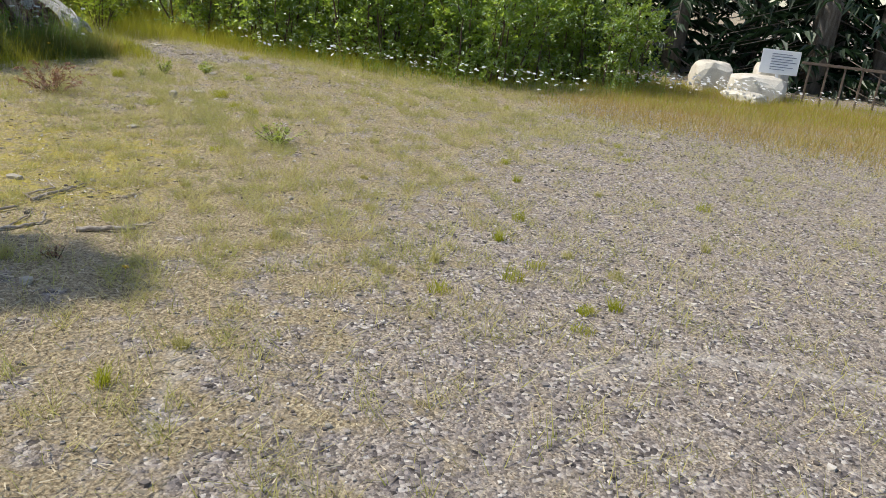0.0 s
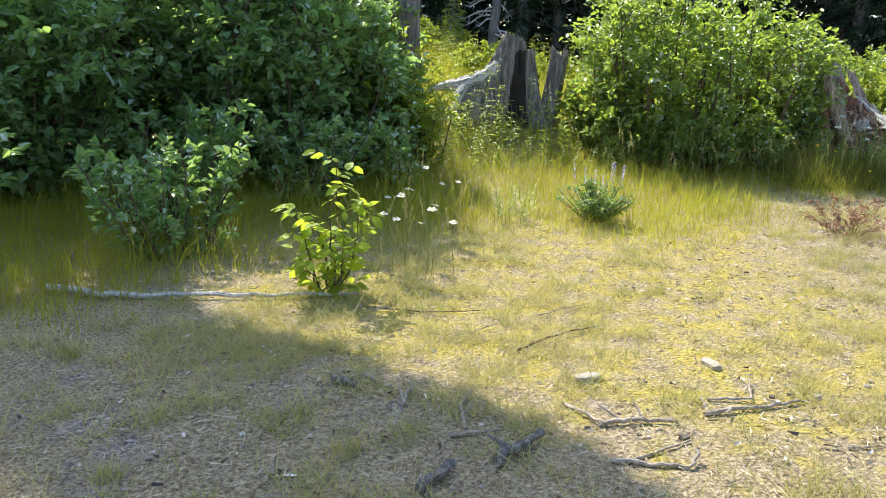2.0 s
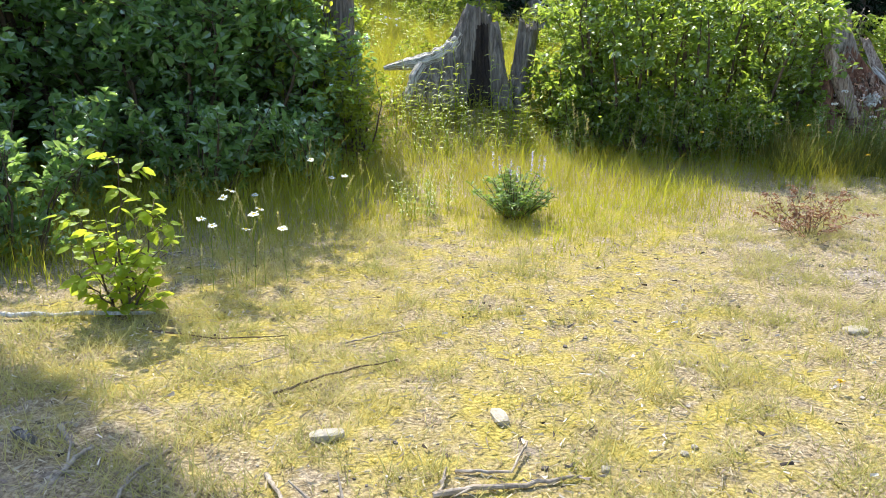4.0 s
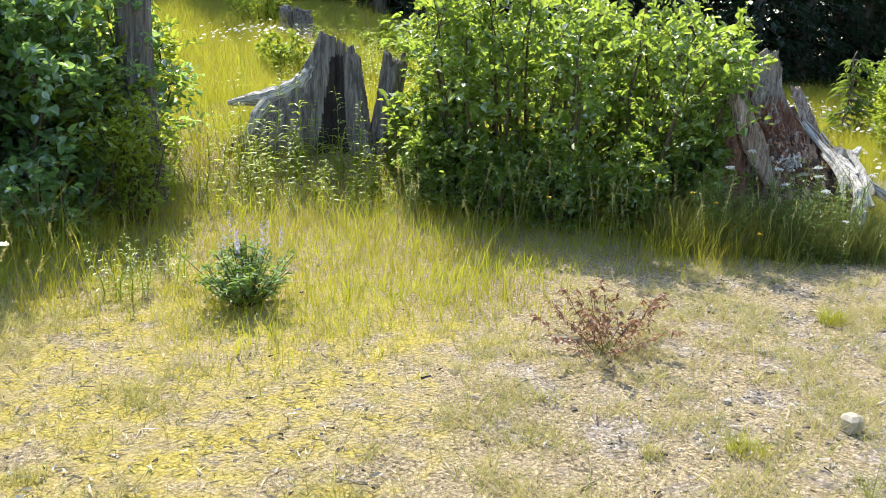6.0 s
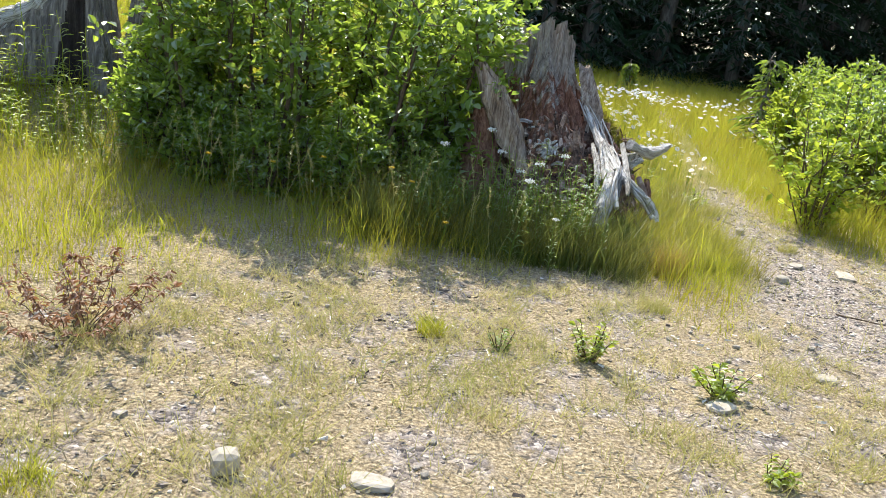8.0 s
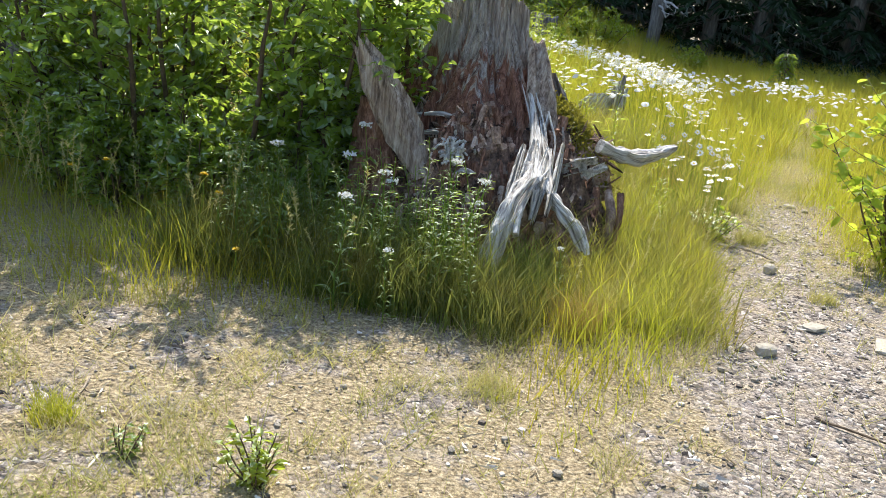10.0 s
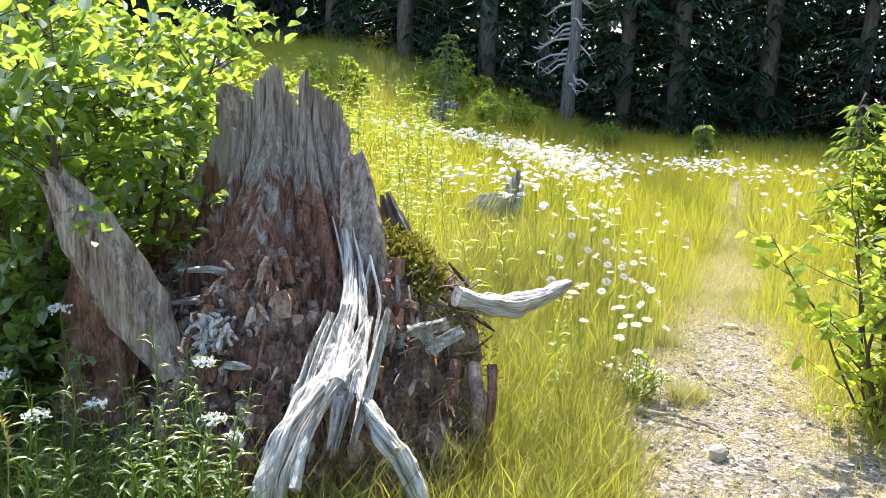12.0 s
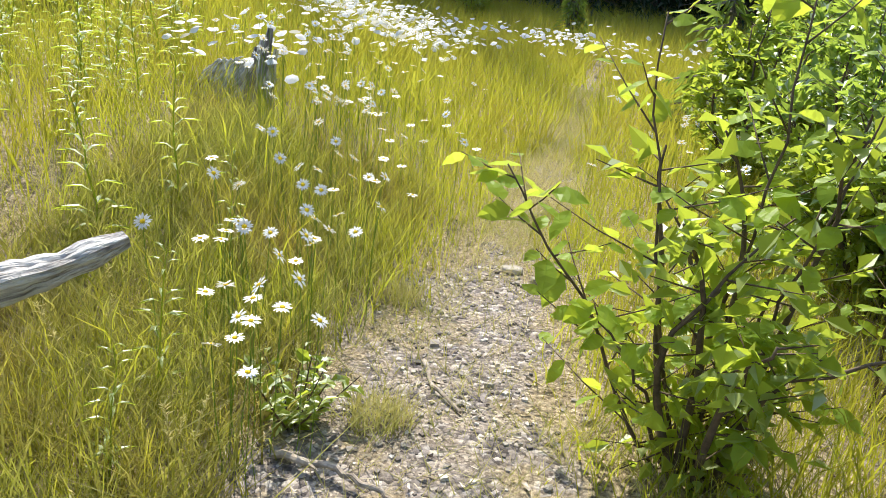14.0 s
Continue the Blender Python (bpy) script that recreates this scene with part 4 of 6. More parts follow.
# the heap of crumbled rot in front of the trunk
hx, hy = np.meshgrid(np.linspace(-0.85, 0.95, 84), np.linspace(-1.25, 0.35, 76), indexing="ij")
hr = np.random.default_rng(64)
far_out = np.hypot((hx - 0.20) / 0.80, (hy + 0.42) / 0.80)
hz = np.where(far_out < 1, (1 - np.clip(far_out, 0, 1) ** 3.2), 1 - far_out) * (0.76 + 0.10 * (hy + 0.5) - 0.10 * np.clip(hx - 0.1, 0, 1) + 0.16 * smooth(0.0, -0.45, hx)) - 0.03
hz = hz + 0.085 * waves(hx, hy, 9, 65) + 0.06 * waves(hx, hy, 24, 66) + hr.normal(0, 0.02, hx.shape) - 0.30 * np.exp(-((hx + 0.12) ** 2 / 0.012 + (hy + 0.80) ** 2 / 0.03)) - 0.20 * np.exp(-((hx - 0.42) ** 2 + (hy + 0.62) ** 2) / 0.012) - 0.22 * np.exp(-((hx - 0.16) ** 2 + (hy + 1.0) ** 2) / 0.02)
hv = np.stack([hx, hy, hz], -1).reshape(-1, 3)
i, j = np.meshgrid(np.arange(83), np.arange(75), indexing="ij")
hf = np.stack([i * 76 + j, (i + 1) * 76 + j, (i + 1) * 76 + j + 1, i * 76 + j + 1], -1).reshape(-1, 4)
hf = hf[hv[hf, 2].max(1) > -0.05]
part("rot_mound", np_mesh("rot_mound", hv, hf, M_CRUMB), red, "crumbled red-brown rotten wood")
chips = []
for n in range(1800):
    k = hr.integers(0, len(hv))
    if hv[k, 2] < 0.05:
        continue
    c = hv[k] + [0, 0, 0.01]
    d = unit(np.array([0.25, -1.0, -0.55]) + hr.normal(0, 0.38, 3))
    L, w = hr.uniform(0.02, 0.085), hr.uniform(0.004, 0.011)
    chips.append(tube(np.array([c - d * L, c, c + d * L]), [w * 0.6, w, w * 0.4], 4, 0.3, n))
blocks, red_blocks = [], []
steep = [k for k in range(len(hv)) if hv[k, 2] > 0.12 and abs(hv[k, 0] - 0.25) < 0.42 and hv[k, 1] < -0.25]
for n in range(620):
    c = hv[steep[hr.integers(0, len(steep))]]
    d = unit(np.array([0.05, -0.25, -1.0]) + hr.normal(0, 0.22, 3))
    L, w = hr.uniform(0.018, 0.06), hr.uniform(0.010, 0.030)
    (blocks if hr.uniform() < 0.45 else red_blocks).append(tube(np.array([c - d * L, c - d * L * 0.3, c + d * L]), [w * 0.8, w, w * 0.85], 5, 0.25, n))
part("rot_crumble", np_mesh("rot_crumble", *joined(blocks), M_CRUMB), red, "cracked cubes of pinkish rotten wood", "stuff")
part("rot_crumble", np_mesh("rot_crumble", *joined(red_blocks), M_REDROT), red, "cracked cubes of red rotten wood", "stuff")
fluff = []
for n in range(80):
    c = np.array([0.11, -0.90, 0.56]) + hr.normal(0, 1, 3) * [0.035, 0.04, 0.035]
    d = unit(hr.normal(0, 1, 3))
    fluff.append(tube(np.array([c - d * 0.02, c, c + d * 0.02]), [0.006, 0.010, 0.005], 4, 0.3, n))
part("pale_debris", np_mesh("pale_debris", *joined(fluff), M_SILVER), red, "pale tuft of decayed wood fibre", "stuff")
# rot crumbs in a paler wood, also lightening the ledge as sun would
ledge = [k for k in range(len(hv)) if hv[k, 0] < 0.12 and hv[k, 2] > 0.3]
crumbs = []
for n in range(420):
    c = hv[ledge[hr.integers(0, len(ledge))]] + hr.normal(0, 0.015, 3)
    d = unit(hr.normal(0, 1, 3) * [1, 1, 0.5])
    L, w = hr.uniform(0.012, 0.05), hr.uniform(0.005, 0.012)
    crumbs.append(tube(np.array([c - d * L, c, c + d * L]), [w * 0.6, w, w * 0.5], 4, 0.35, n))
part("pale_debris", np_mesh("pale_debris", *joined(crumbs), M_SLABWOOD), red, "pinkish grey crumbs of dry rot, pale for the sunlit ledge", "stuff")
part("rot_debris", np_mesh("rot_debris", *joined(chips[::2]), M_CRUMB), red, kind="stuff")
part("rot_debris", np_mesh("rot_debris", *joined(chips[1::4]), M_REDROT), red, kind="stuff")
part("pale_debris", np_mesh("pale_debris", *joined(chips[3::8]), M_STICK), red, kind="stuff")


def root(points, radii, seed, mat=M_ROOT, name="root", label="bleached silver root", owner=None, shift=None, grooves=3):
    """A weathered root: a tube with lengthwise ridges."""
    p = local(points) if shift is None else np.asarray(points, float) - np.asarray(shift)
    n = 6 * len(p)
    s = np.linspace(0, len(p) - 1, n)
    line = np.stack([np.interp(s, np.arange(len(p)), p[:, c]) for c in range(3)], -1)
    for _ in range(2):
        line[1:-1] = (line[:-2] + 2 * line[1:-1] + line[2:]) / 4
    rad = np.interp(s, np.arange(len(radii)), radii)
    v, f = tube(line, rad, 18, 0.0, seed)
    r = np.random.default_rng(seed)
    ridge = np.convolve(np.tile(r.normal(0, 0.087 * grooves, 18), 3), [0.2, 0.6, 0.2], "same")[18:36]
    k = np.tile(ridge, n) * (1 + 0.3 * r.normal(0, 1, n * 18)) + np.repeat(np.convolve(r.normal(0, 0.16, n), [0.25, 0.5, 0.25], "same"), 18)
    centre = np.repeat(line, 18, 0)
    v[: n * 18] = centre + (v[: n * 18] - centre) * (1 + k)[:, None]
    run = np.r_[0, np.cumsum(np.linalg.norm(np.diff(line, axis=0), axis=1))] + seed * 1.7
    ring = np.arange(18) / 18 * 2 * np.pi
    ru, rv, rw = np.outer(rad, np.cos(ring)).ravel(), np.outer(rad, np.sin(ring)).ravel(), np.repeat(run, 18)
    grain = {key: np.r_[q, q[0], q[-1]] for key, q in (("ru", ru), ("rv", rv), ("rw", rw))}
    if mat not in (M_ROOT, M_ROOT_GREY):
        grain = {}
    return part(name, np_mesh(name, v, f, mat, **grain), owner or red, label)


def fibres(points, count, spread_, radii, seed, label="bleached silver root"):
    """A weathered root as a bundle of splitting strands."""
    r = np.random.default_rng(seed)
    p = np.asarray(points, float)
    for k in range(count):
        off = r.normal(0, 1, 3) * [1, 0.35, 0.35] * spread_
        wander = r.normal(0, 0.014, p.shape)
        lo, hi = (r.integers(0, 2), len(p) - r.integers(0, 2)) if len(p) > 3 else (0, len(p))
        fan = np.linspace(0.75, 1.25, len(p))[:, None]
        root((p + off * fan + wander)[lo:hi], [q * r.uniform(0.3, 1.0) for q in radii[lo:hi]], seed * 20 + k, label=label)


root([(4.50, 8.34, 0.98), (4.58, 8.20, 0.84), (4.64, 8.02, 0.71), (4.70, 7.82, 0.62), (4.74, 7.62, 0.54)], [0.008, 0.018, 0.026, 0.036, 0.042], 300)
fibres([(4.52, 8.34, 0.98), (4.61, 8.20, 0.84), (4.67, 8.04, 0.71), (4.71, 7.86, 0.62), (4.75, 7.64, 0.53)], 8, 0.030, [0.004, 0.007, 0.011, 0.016, 0.020], 8)
root([(4.72, 7.78, 0.58), (4.71, 7.58, 0.53), (4.69, 7.42, 0.46), (4.665, 7.32, 0.36), (4.64, 7.27, 0.20), (4.63, 7.25, -0.03)], [0.026, 0.036, 0.044, 0.052, 0.060, 0.064], 301, label="broad bleached foot of a root", grooves=3)
fibres([(4.72, 7.74, 0.60), (4.70, 7.54, 0.56), (4.68, 7.39, 0.48), (4.65, 7.29, 0.36), (4.60, 7.25, 0.16)], 7, 0.032, [0.008, 0.014, 0.018, 0.020, 0.016], 9)
root([(4.76, 7.76, 0.57), (4.83, 7.63, 0.51), (4.91, 7.56, 0.45), (4.99, 7.53, 0.40), (5.04, 7.50, 0.34), (5.08, 7.48, 0.27)], [0.022, 0.030, 0.030, 0.030, 0.026, 0.012], 302, label="forked bleached foot of a root", grooves=3)
fibres([(4.78, 7.76, 0.58), (4.85, 7.62, 0.52), (4.93, 7.55, 0.45), (5.00, 7.52, 0.39), (5.08, 7.49, 0.31)], 4, 0.020, [0.008, 0.014, 0.015, 0.014, 0.008], 10)
for k, (x0, w0) in enumerate([(4.62, 0.05), (4.68, 0.07), (4.76, 0.065), (4.83, 0.04)]):
    splinter([(x0 - 0.02, 7.96, 0.68 + 0.03 * (k % 2)), (x0, 7.76, 0.60), (x0 + 0.01, 7.60, 0.50), (x0 + 0.01, 7.52, 0.38 + 0.05 * (k % 2))], [w0 * 0.5, w0, w0, w0 * 0.5], 0.03, (0.15, -0.85, 0.5), 160 + k, M_SILVER, "splinter", "bleached sheet of split root wood")
root([(4.96, 8.42, 0.66), (5.06, 8.50, 0.615), (5.16, 8.60, 0.585), (5.27, 8.74, 0.60), (5.38, 8.88, 0.645)], [0.040, 0.046, 0.048, 0.042, 0.018], 86, label="bleached root reaching sideways", grooves=1.5)
for k, (x0, y0, z0) in enumerate([(4.98, 8.17, 0.62), (4.93, 8.14, 0.58), (5.03, 8.20, 0.59)]):
    splinter([(x0, y0, z0), (x0 - 0.10, y0 - 0.06, z0 - 0.02 - 0.02 * k), (x0 - 0.22 + 0.04 * k, y0 - 0.08, z0 - 0.08)], [0.05, 0.06, 0.02], 0.03, (0.2, -0.7, 0.68), 176 + k, M_SILVER, "splinter", "pale split root end")
for k, (x0, y0, z0, dx) in enumerate([(3.98, 7.95, 0.66, 0.26), (4.12, 8.05, 0.72, 0.22), (4.30, 7.72, 0.52, 0.10), (3.92, 8.1, 0.74, 0.3)]):
    root([(x0, y0, z0), (x0 + dx * 0.5, y0 - 0.03, z0 + 0.03), (x0 + dx, y0 + 0.01, z0 + 0.01)], [0.008, 0.016, 0.006], 180 + k, label="thin pale root lying on the rot")
for k in range(5):
    gx = 4.88 + 0.07 * k
    root([(gx - 0.03, 8.22 + 0.03 * k, 0.46 - 0.012 * k), (gx + rr.normal(0, 0.02), 8.10 + 0.03 * k, 0.30), (gx + rr.normal(0, 0.03), 8.02 + 0.035 * k, -0.04)], [0.02, rr.uniform(0.012, 0.03), rr.uniform(0.008, 0.02)], 190 + k, M_REDROT if k % 3 else M_CRUMB, label="dark rotten root strand")
root([(3.80, 7.78, -0.06), (3.78, 7.80, 0.35), (3.76, 7.80, 0.85)], [0.15, 0.13, 0.06], 98, M_REDROT, label="dark red rotten foot of the slab")
root([(3.75, 8.3, -0.04), (3.9, 8.35, 0.5), (4.05, 8.5, 0.85)], [0.1, 0.11, 0.06], 92, M_REDROT, label="red rotten buttress")

# moss and small weeds on its shoulder
mr = np.random.default_rng(93)
n = 3000
u, w = mr.normal(0, 1, n), mr.normal(0, 1, n)
b = np.stack([0.66 + 0.11 * u, -0.10 + 0.12 * w, 0.70 - 0.95 * 0.11 * u - 0.02 * u**2 - 0.02 * w**2 + mr.normal(0, 0.014, n)], -1)
v, f = leaves(b, mr.normal(0, 1, (n, 3)) + [0.2, -0.3, 0.7], mr.normal(0, 1, (n, 3)), mr.uniform(0.015, 0.04, n), mr.uniform(0.008, 0.02, n))
part("moss", np_mesh("moss", v, f, M_MOSS), red, "yellow-green moss cushion", "stuff")
core = np.stack([0.62 + 0.27 * np.outer(np.sin(np.linspace(0.05, 3.1, 10)), np.cos(np.linspace(0, 6.1, 16))).ravel(),
                 -0.10 + 0.28 * np.outer(np.sin(np.linspace(0.05, 3.1, 10)), np.sin(np.linspace(0, 6.1, 16))).ravel(),
                 np.repeat(0.33 + 0.33 * np.cos(np.linspace(0.05, 3.1, 10)), 16)], -1)
i, j = np.meshgrid(np.arange(9), np.arange(16), indexing="ij")
cf = np.stack([i * 16 + j, (i + 1) * 16 + j, (i + 1) * 16 + (j + 1) % 16, i * 16 + (j + 1) % 16], -1).reshape(-1, 4)
part("shoulder", np_mesh("shoulder", core + mr.normal(0, 0.03, core.shape) - [0, 0, 0.02], cf, M_CRUMB), red, "crumbling brown shoulder of the stump")
bits = []
for n in range(420):
    c = core[mr.integers(0, 100)] + mr.normal(0, 0.03, 3)
    d = unit(np.array([0.4, -0.4, -0.5]) + mr.normal(0, 0.6, 3))
    L, w = mr.uniform(0.02, 0.09), mr.uniform(0.003, 0.009)
    bits.append(tube(np.array([c - d * L, c, c + d * L]), [w * 0.6, w, w * 0.4], 4, 0.3, n))
part("rot_debris", np_mesh("rot_debris", *joined(bits[::2]), M_CRUMB), red, kind="stuff")
part("rot_debris", np_mesh("rot_debris", *joined(bits[1::5]), M_STICK), red, kind="stuff")



def grey_stump(name, label, x, y, height, radius, lean, seed, flare=0.6, rough=0.07, mat=None, notch=0.3):
    g = thing(name, label, "tree stump", (x, y, float(land(x, y)) - 0.05))
    r = np.random.default_rng(seed)
    sides = 72
    a0 = np.arange(sides) / sides * 2 * np.pi
    top = height * (1 - notch * 0.5 * (1 - np.cos(a0 - 2.0)) / 2) + np.repeat(r.uniform(-0.06, 0.06, 18), 4) * height * 1.2

    def shape(a, t):
        rad = radius * (0.86 + flare * np.clip(1 - t * 1.6, 0, 1) ** 1.6) * (1 + 0.16 * np.cos(a * 4 + seed) * (1 - 0.6 * t) + 0.06 * np.cos(a * 9 + seed))
        return lean[0] * t + 0 * a, lean[1] * t + 0 * a, rad

    part("trunk", np_mesh("trunk", *round_hull(20, sides, shape, lambda a: top, seed, rough), mat or M_GREYWOOD), g)
    return g


GX0, GY0 = 0.36, 8.75
sh = (GX0, GY0, float(land(GX0, GY0)) - 0.05)
gs = thing("grey_stump", "weathered grey stump with a dark hollow and one bleached root", "tree stump", sh)
sr = np.random.default_rng(11)
ga = np.arange(144) / 144 * 2 * np.pi
grim = 0.98 + 0.11 * bump_at(ga, 4.0, 0.9) - 0.13 * bump_at(ga, 0.0, 0.6) - 0.06 * bump_at(ga, 5.3, 0.4) + np.repeat(sr.uniform(-0.05, 0.05, 36), 4) + sr.uniform(-0.012, 0.012, 144)


grey_ribs = sr.normal(0, 0.045, 47)


def grey_shape(a, t):
    fall = np.clip(1 - t, 0, 1)
    rad = 0.185 + 0.10 * fall ** 0.7 + 0.78 * bump_at(a, 3.30, 0.36) * fall ** 1.7 + 0.10 * bump_at(a, 3.5, 0.7) * fall ** 0.8 + 0.14 * bump_at(a, 5.55, 0.3) * fall ** 2 + 0.12 * bump_at(a, 1.6, 0.8) * fall ** 2
    hollow = 0.62 * bump_at(a, 4.60, 0.50) * (1 - 0.6 * t ** 3)
    ribs = 1 + np.interp(a + 0.25 * t, np.linspace(0, 6.6, 47), grey_ribs)
    return 0.02 - 0.03 * t + 0 * a, 0.02 + 0 * a, rad * (1 - hollow) * ribs


part("trunk", np_mesh("trunk", *round_hull(30, 144, grey_shape, lambda a: grim, 11, 0.035), M_GREYWOOD), gs, "grey weathered wood with a hollow front")
# dark sheet over the recessed faces, deepening the shade of the hollow
hull_v, hull_f = round_hull(30, 144, grey_shape, lambda a: grim, 11, 0.035)
hz = hull_v[hull_f[0]].mean(1)
ha = np.arctan2(hz[:, 1], hz[:, 0]) % (2 * np.pi)
inner = hull_f[0][(np.abs(ha - 4.60) < 0.62 - 0.22 * hz[:, 2]) & (hz[:, 2] < 0.90) & (np.hypot(hz[:, 0], hz[:, 1]) > 0.07)]
part("hollow", np_mesh("hollow", hull_v + [0, -0.006, 0], inner, M_HOLLOW_SHADE), gs, "hollow front with its shade put into a dark colour")
root([(0.12, 8.66, 1.24), (0.02, 8.66, 1.10), (-0.14, 8.68, 0.99), (-0.32, 8.72, 0.93), (-0.52, 8.78, 0.90), (-0.72, 8.82, 0.86)], [0.04, 0.075, 0.085, 0.085, 0.06, 0.025], 95, owner=gs, shift=sh, grooves=1.6)
root([(-0.30, 8.66, 0.90), (-0.40, 8.58, 0.76), (-0.46, 8.52, 0.58), (-0.50, 8.48, 0.38)], [0.06, 0.055, 0.045, 0.03], 96, owner=gs, shift=sh, label="bent bleached side root")
grey_stump("snag", "short leaning grey snag beside a weathered stump", 0.74, 8.75, 0.97, 0.115, (0.13, 0.02), 12, 0.4, 0.06, notch=0.15)
grey_stump("snag", "tall grey snag half hidden by leafy shrubs", -1.14, 7.55, 2.3, 0.15, (0.02, 0.1), 13, 0.7, 0.07)
lean_at = (4.58, 12.0, float(land(4.58, 12.0)) - 0.05)
lean = thing("small_stump", "small leaning silver-grey stump among daisies", "tree stump", lean_at)
for k in range(7):
    o = (k - 3) * 0.035
    root([(4.36 + o, 11.93 + 0.02 * (k % 2), 0.22), (4.47 + o, 11.95, 0.46 - 0.3 * o), (4.56 + o, 11.97, 0.62 - 0.2 * abs(o))], [0.05, 0.045, 0.018], 141 + k, name="trunk" if k == 3 else "splinter", owner=lean, shift=lean_at, label="leaning split trunk")
for k in range(4):
    root([(4.60 + 0.035 * k, 11.95 + 0.01 * k, 0.25), (4.64 + 0.035 * k, 11.97, 0.52), (4.66 + 0.04 * k, 12.0, 0.70 + 0.06 * (k % 3))], [0.045, 0.04, 0.015], 151 + k, M_ROOT if k % 2 else M_ROOT_GREY, owner=lean, shift=lean_at, name="splinter", label="dark upright splinter")
grey_stump("small_stump", "low grey stump in the meadow grass", 2.6, 18.5, 0.75, 0.24, (0.05, 0.0), 15, 0.9, 0.1)
grey_stump("small_stump", "low dark uprooted stump in the far meadow", -2.0, 19.5, 0.75, 0.35, (-0.15, 0.0), 16, 1.2, 0.14)

# ---- fallen wood ----


def stick(name, label, points, r0, r1, seed, mat=M_STICK, twigs=0, group=""):
    """A fallen stick along points on the ground, with a rough bark, and broken side twigs."""
    p = np.array([(x, y, float(land(x, y)) + z) for x, y, z in points])
    base = p[0].copy()
    ob = thing(name, label, "stick" if r0 < 0.03 else "log", tuple(base), group)
    n = 5 * len(p)
    s = np.linspace(0, len(p) - 1, n)
    line = np.stack([np.interp(s, np.arange(len(p)), p[:, c]) for c in range(3)], -1) - base
    r = np.random.default_rng(seed)
    line[1:-1] += r.normal(0, r0 * 0.25, (n - 2, 3))
    part("shaft", np_mesh("shaft", *tube(line, np.linspace(r0, r1, n) * (0.75 if r0 < 0.03 else 0.9), 9, 0.14, seed), mat), ob)
    for k in range(twigs):
        at = line[int(n * (0.3 + 0.5 * k / max(1, twigs)))]
        way = unit(np.array([r.normal(), r.normal(), 0.45]))
        part("side_twig", np_mesh("side_twig", *tube(np.array([at, at + way * 0.05, at + way * r.uniform(0.07, 0.14)]), [r1 * 0.7, r1 * 0.5, r1 * 0.25], 5, 0.1, k), mat), ob)
    return ob


FALLEN = "sticks scattered on the dry grass"
stick("short_log", "short weathered grey log on shaded grass", [(-1.69, 1.47, 0.02), (-1.55, 1.61, 0.03)], 0.025, 0.021, 1, M_GREYWOOD, 0, FALLEN)
stick("short_log", "short weathered log with a broken end", [(-1.40, 1.61, 0.02), (-1.19, 1.79, 0.035)], 0.026, 0.020, 2, M_GREYWOOD, 1, FALLEN)
stick("short_log", "stubby grey chunk of wood in shade", [(-1.95, 2.37, 0.02), (-1.86, 2.30, 0.02)], 0.025, 0.019, 3, M_GREYWOOD, 0, FALLEN)
for k, (pts, ra, rb, tw, lab) in enumerate([
        ([(-1.81, 2.41, 0.01), (-1.71, 2.27, 0.01)], 0.016, 0.010, 0, "thin grey stick in the shade"),
        ([(-1.69, 2.07, 0.01), (-1.63, 2.24, 0.02)], 0.014, 0.009, 1, "thin forked stick in the shade"),
        ([(-1.46, 1.88, 0.01), (-1.45, 2.05, 0.02), (-1.37, 2.25, 0.01)], 0.010, 0.006, 1, "thin bent pale stick on grass"),
        ([(-1.53, 1.84, 0.01), (-1.33, 1.86, 0.015)], 0.011, 0.007, 0, "thin pale stick on dry grass"),
        ([(-1.02, 2.07, 0.01), (-0.92, 1.86, 0.02)], 0.012, 0.007, 0, "short pale stick on dry grass"),
        ([(-0.94, 1.87, 0.01), (-0.78, 1.89, 0.02), (-0.62, 1.86, 0.01)], 0.014, 0.010, 2, "pale knobbly stick lying in dry grass"),
        ([(-0.99, 1.60, 0.01), (-0.86, 1.56, 0.012), (-0.72, 1.52, 0.01), (-0.68, 1.58, 0.05)], 0.013, 0.009, 0, "pale stick with an upturned end"),
        ([(-0.94, 1.58, 0.006), (-0.64, 1.71, 0.012)], 0.009, 0.005, 0, "thin pale stick on dry grass"),
        ([(-0.71, 1.29, 0.012), (-0.49, 1.08, 0.02)], 0.021, 0.013, 0, "thick pale stick with peeled bark"),
        ([(-0.48, 1.17, 0.008), (-0.33, 1.09, 0.015)], 0.013, 0.007, 1, "short dark stick on dry grass"),
        ([(-0.18, 1.46, 0.006), (-0.21, 1.25, 0.01)], 0.009, 0.006, 0, "thin straw-coloured stick on grass"),
        ([(-0.48, 1.92, 0.01), (-0.25, 1.95, 0.02), (0.01, 2.01, 0.01)], 0.015, 0.008, 1, "long pale stick lying in dry grass"),
        ([(-0.46, 1.93, 0.01), (-0.43, 2.06, 0.02)], 0.010, 0.006, 0, "thin pale stick on dry grass"),
        ([(-0.40, 2.06, 0.006), (-0.22, 2.03, 0.02), (-0.14, 2.2, 0.03)], 0.008, 0.005, 0, "thin crooked twig on dry grass"),
        ([(-0.05, 1.63, 0.006), (0.05, 1.62, 0.01)], 0.010, 0.006, 0, "short dark stick on dry grass")]):
    stick("stick", lab, pts, ra, rb, 20 + k, M_STICK, tw, FALLEN)
stick("pole", "long bleached pole lying at the edge of the grass", [(-3.48, 3.64, 0.05), (-3.1, 3.56, 0.03), (-2.4, 3.51, 0.03), (-1.79, 3.55, 0.03)], 0.024, 0.012, 50, M_SILVER, 0)
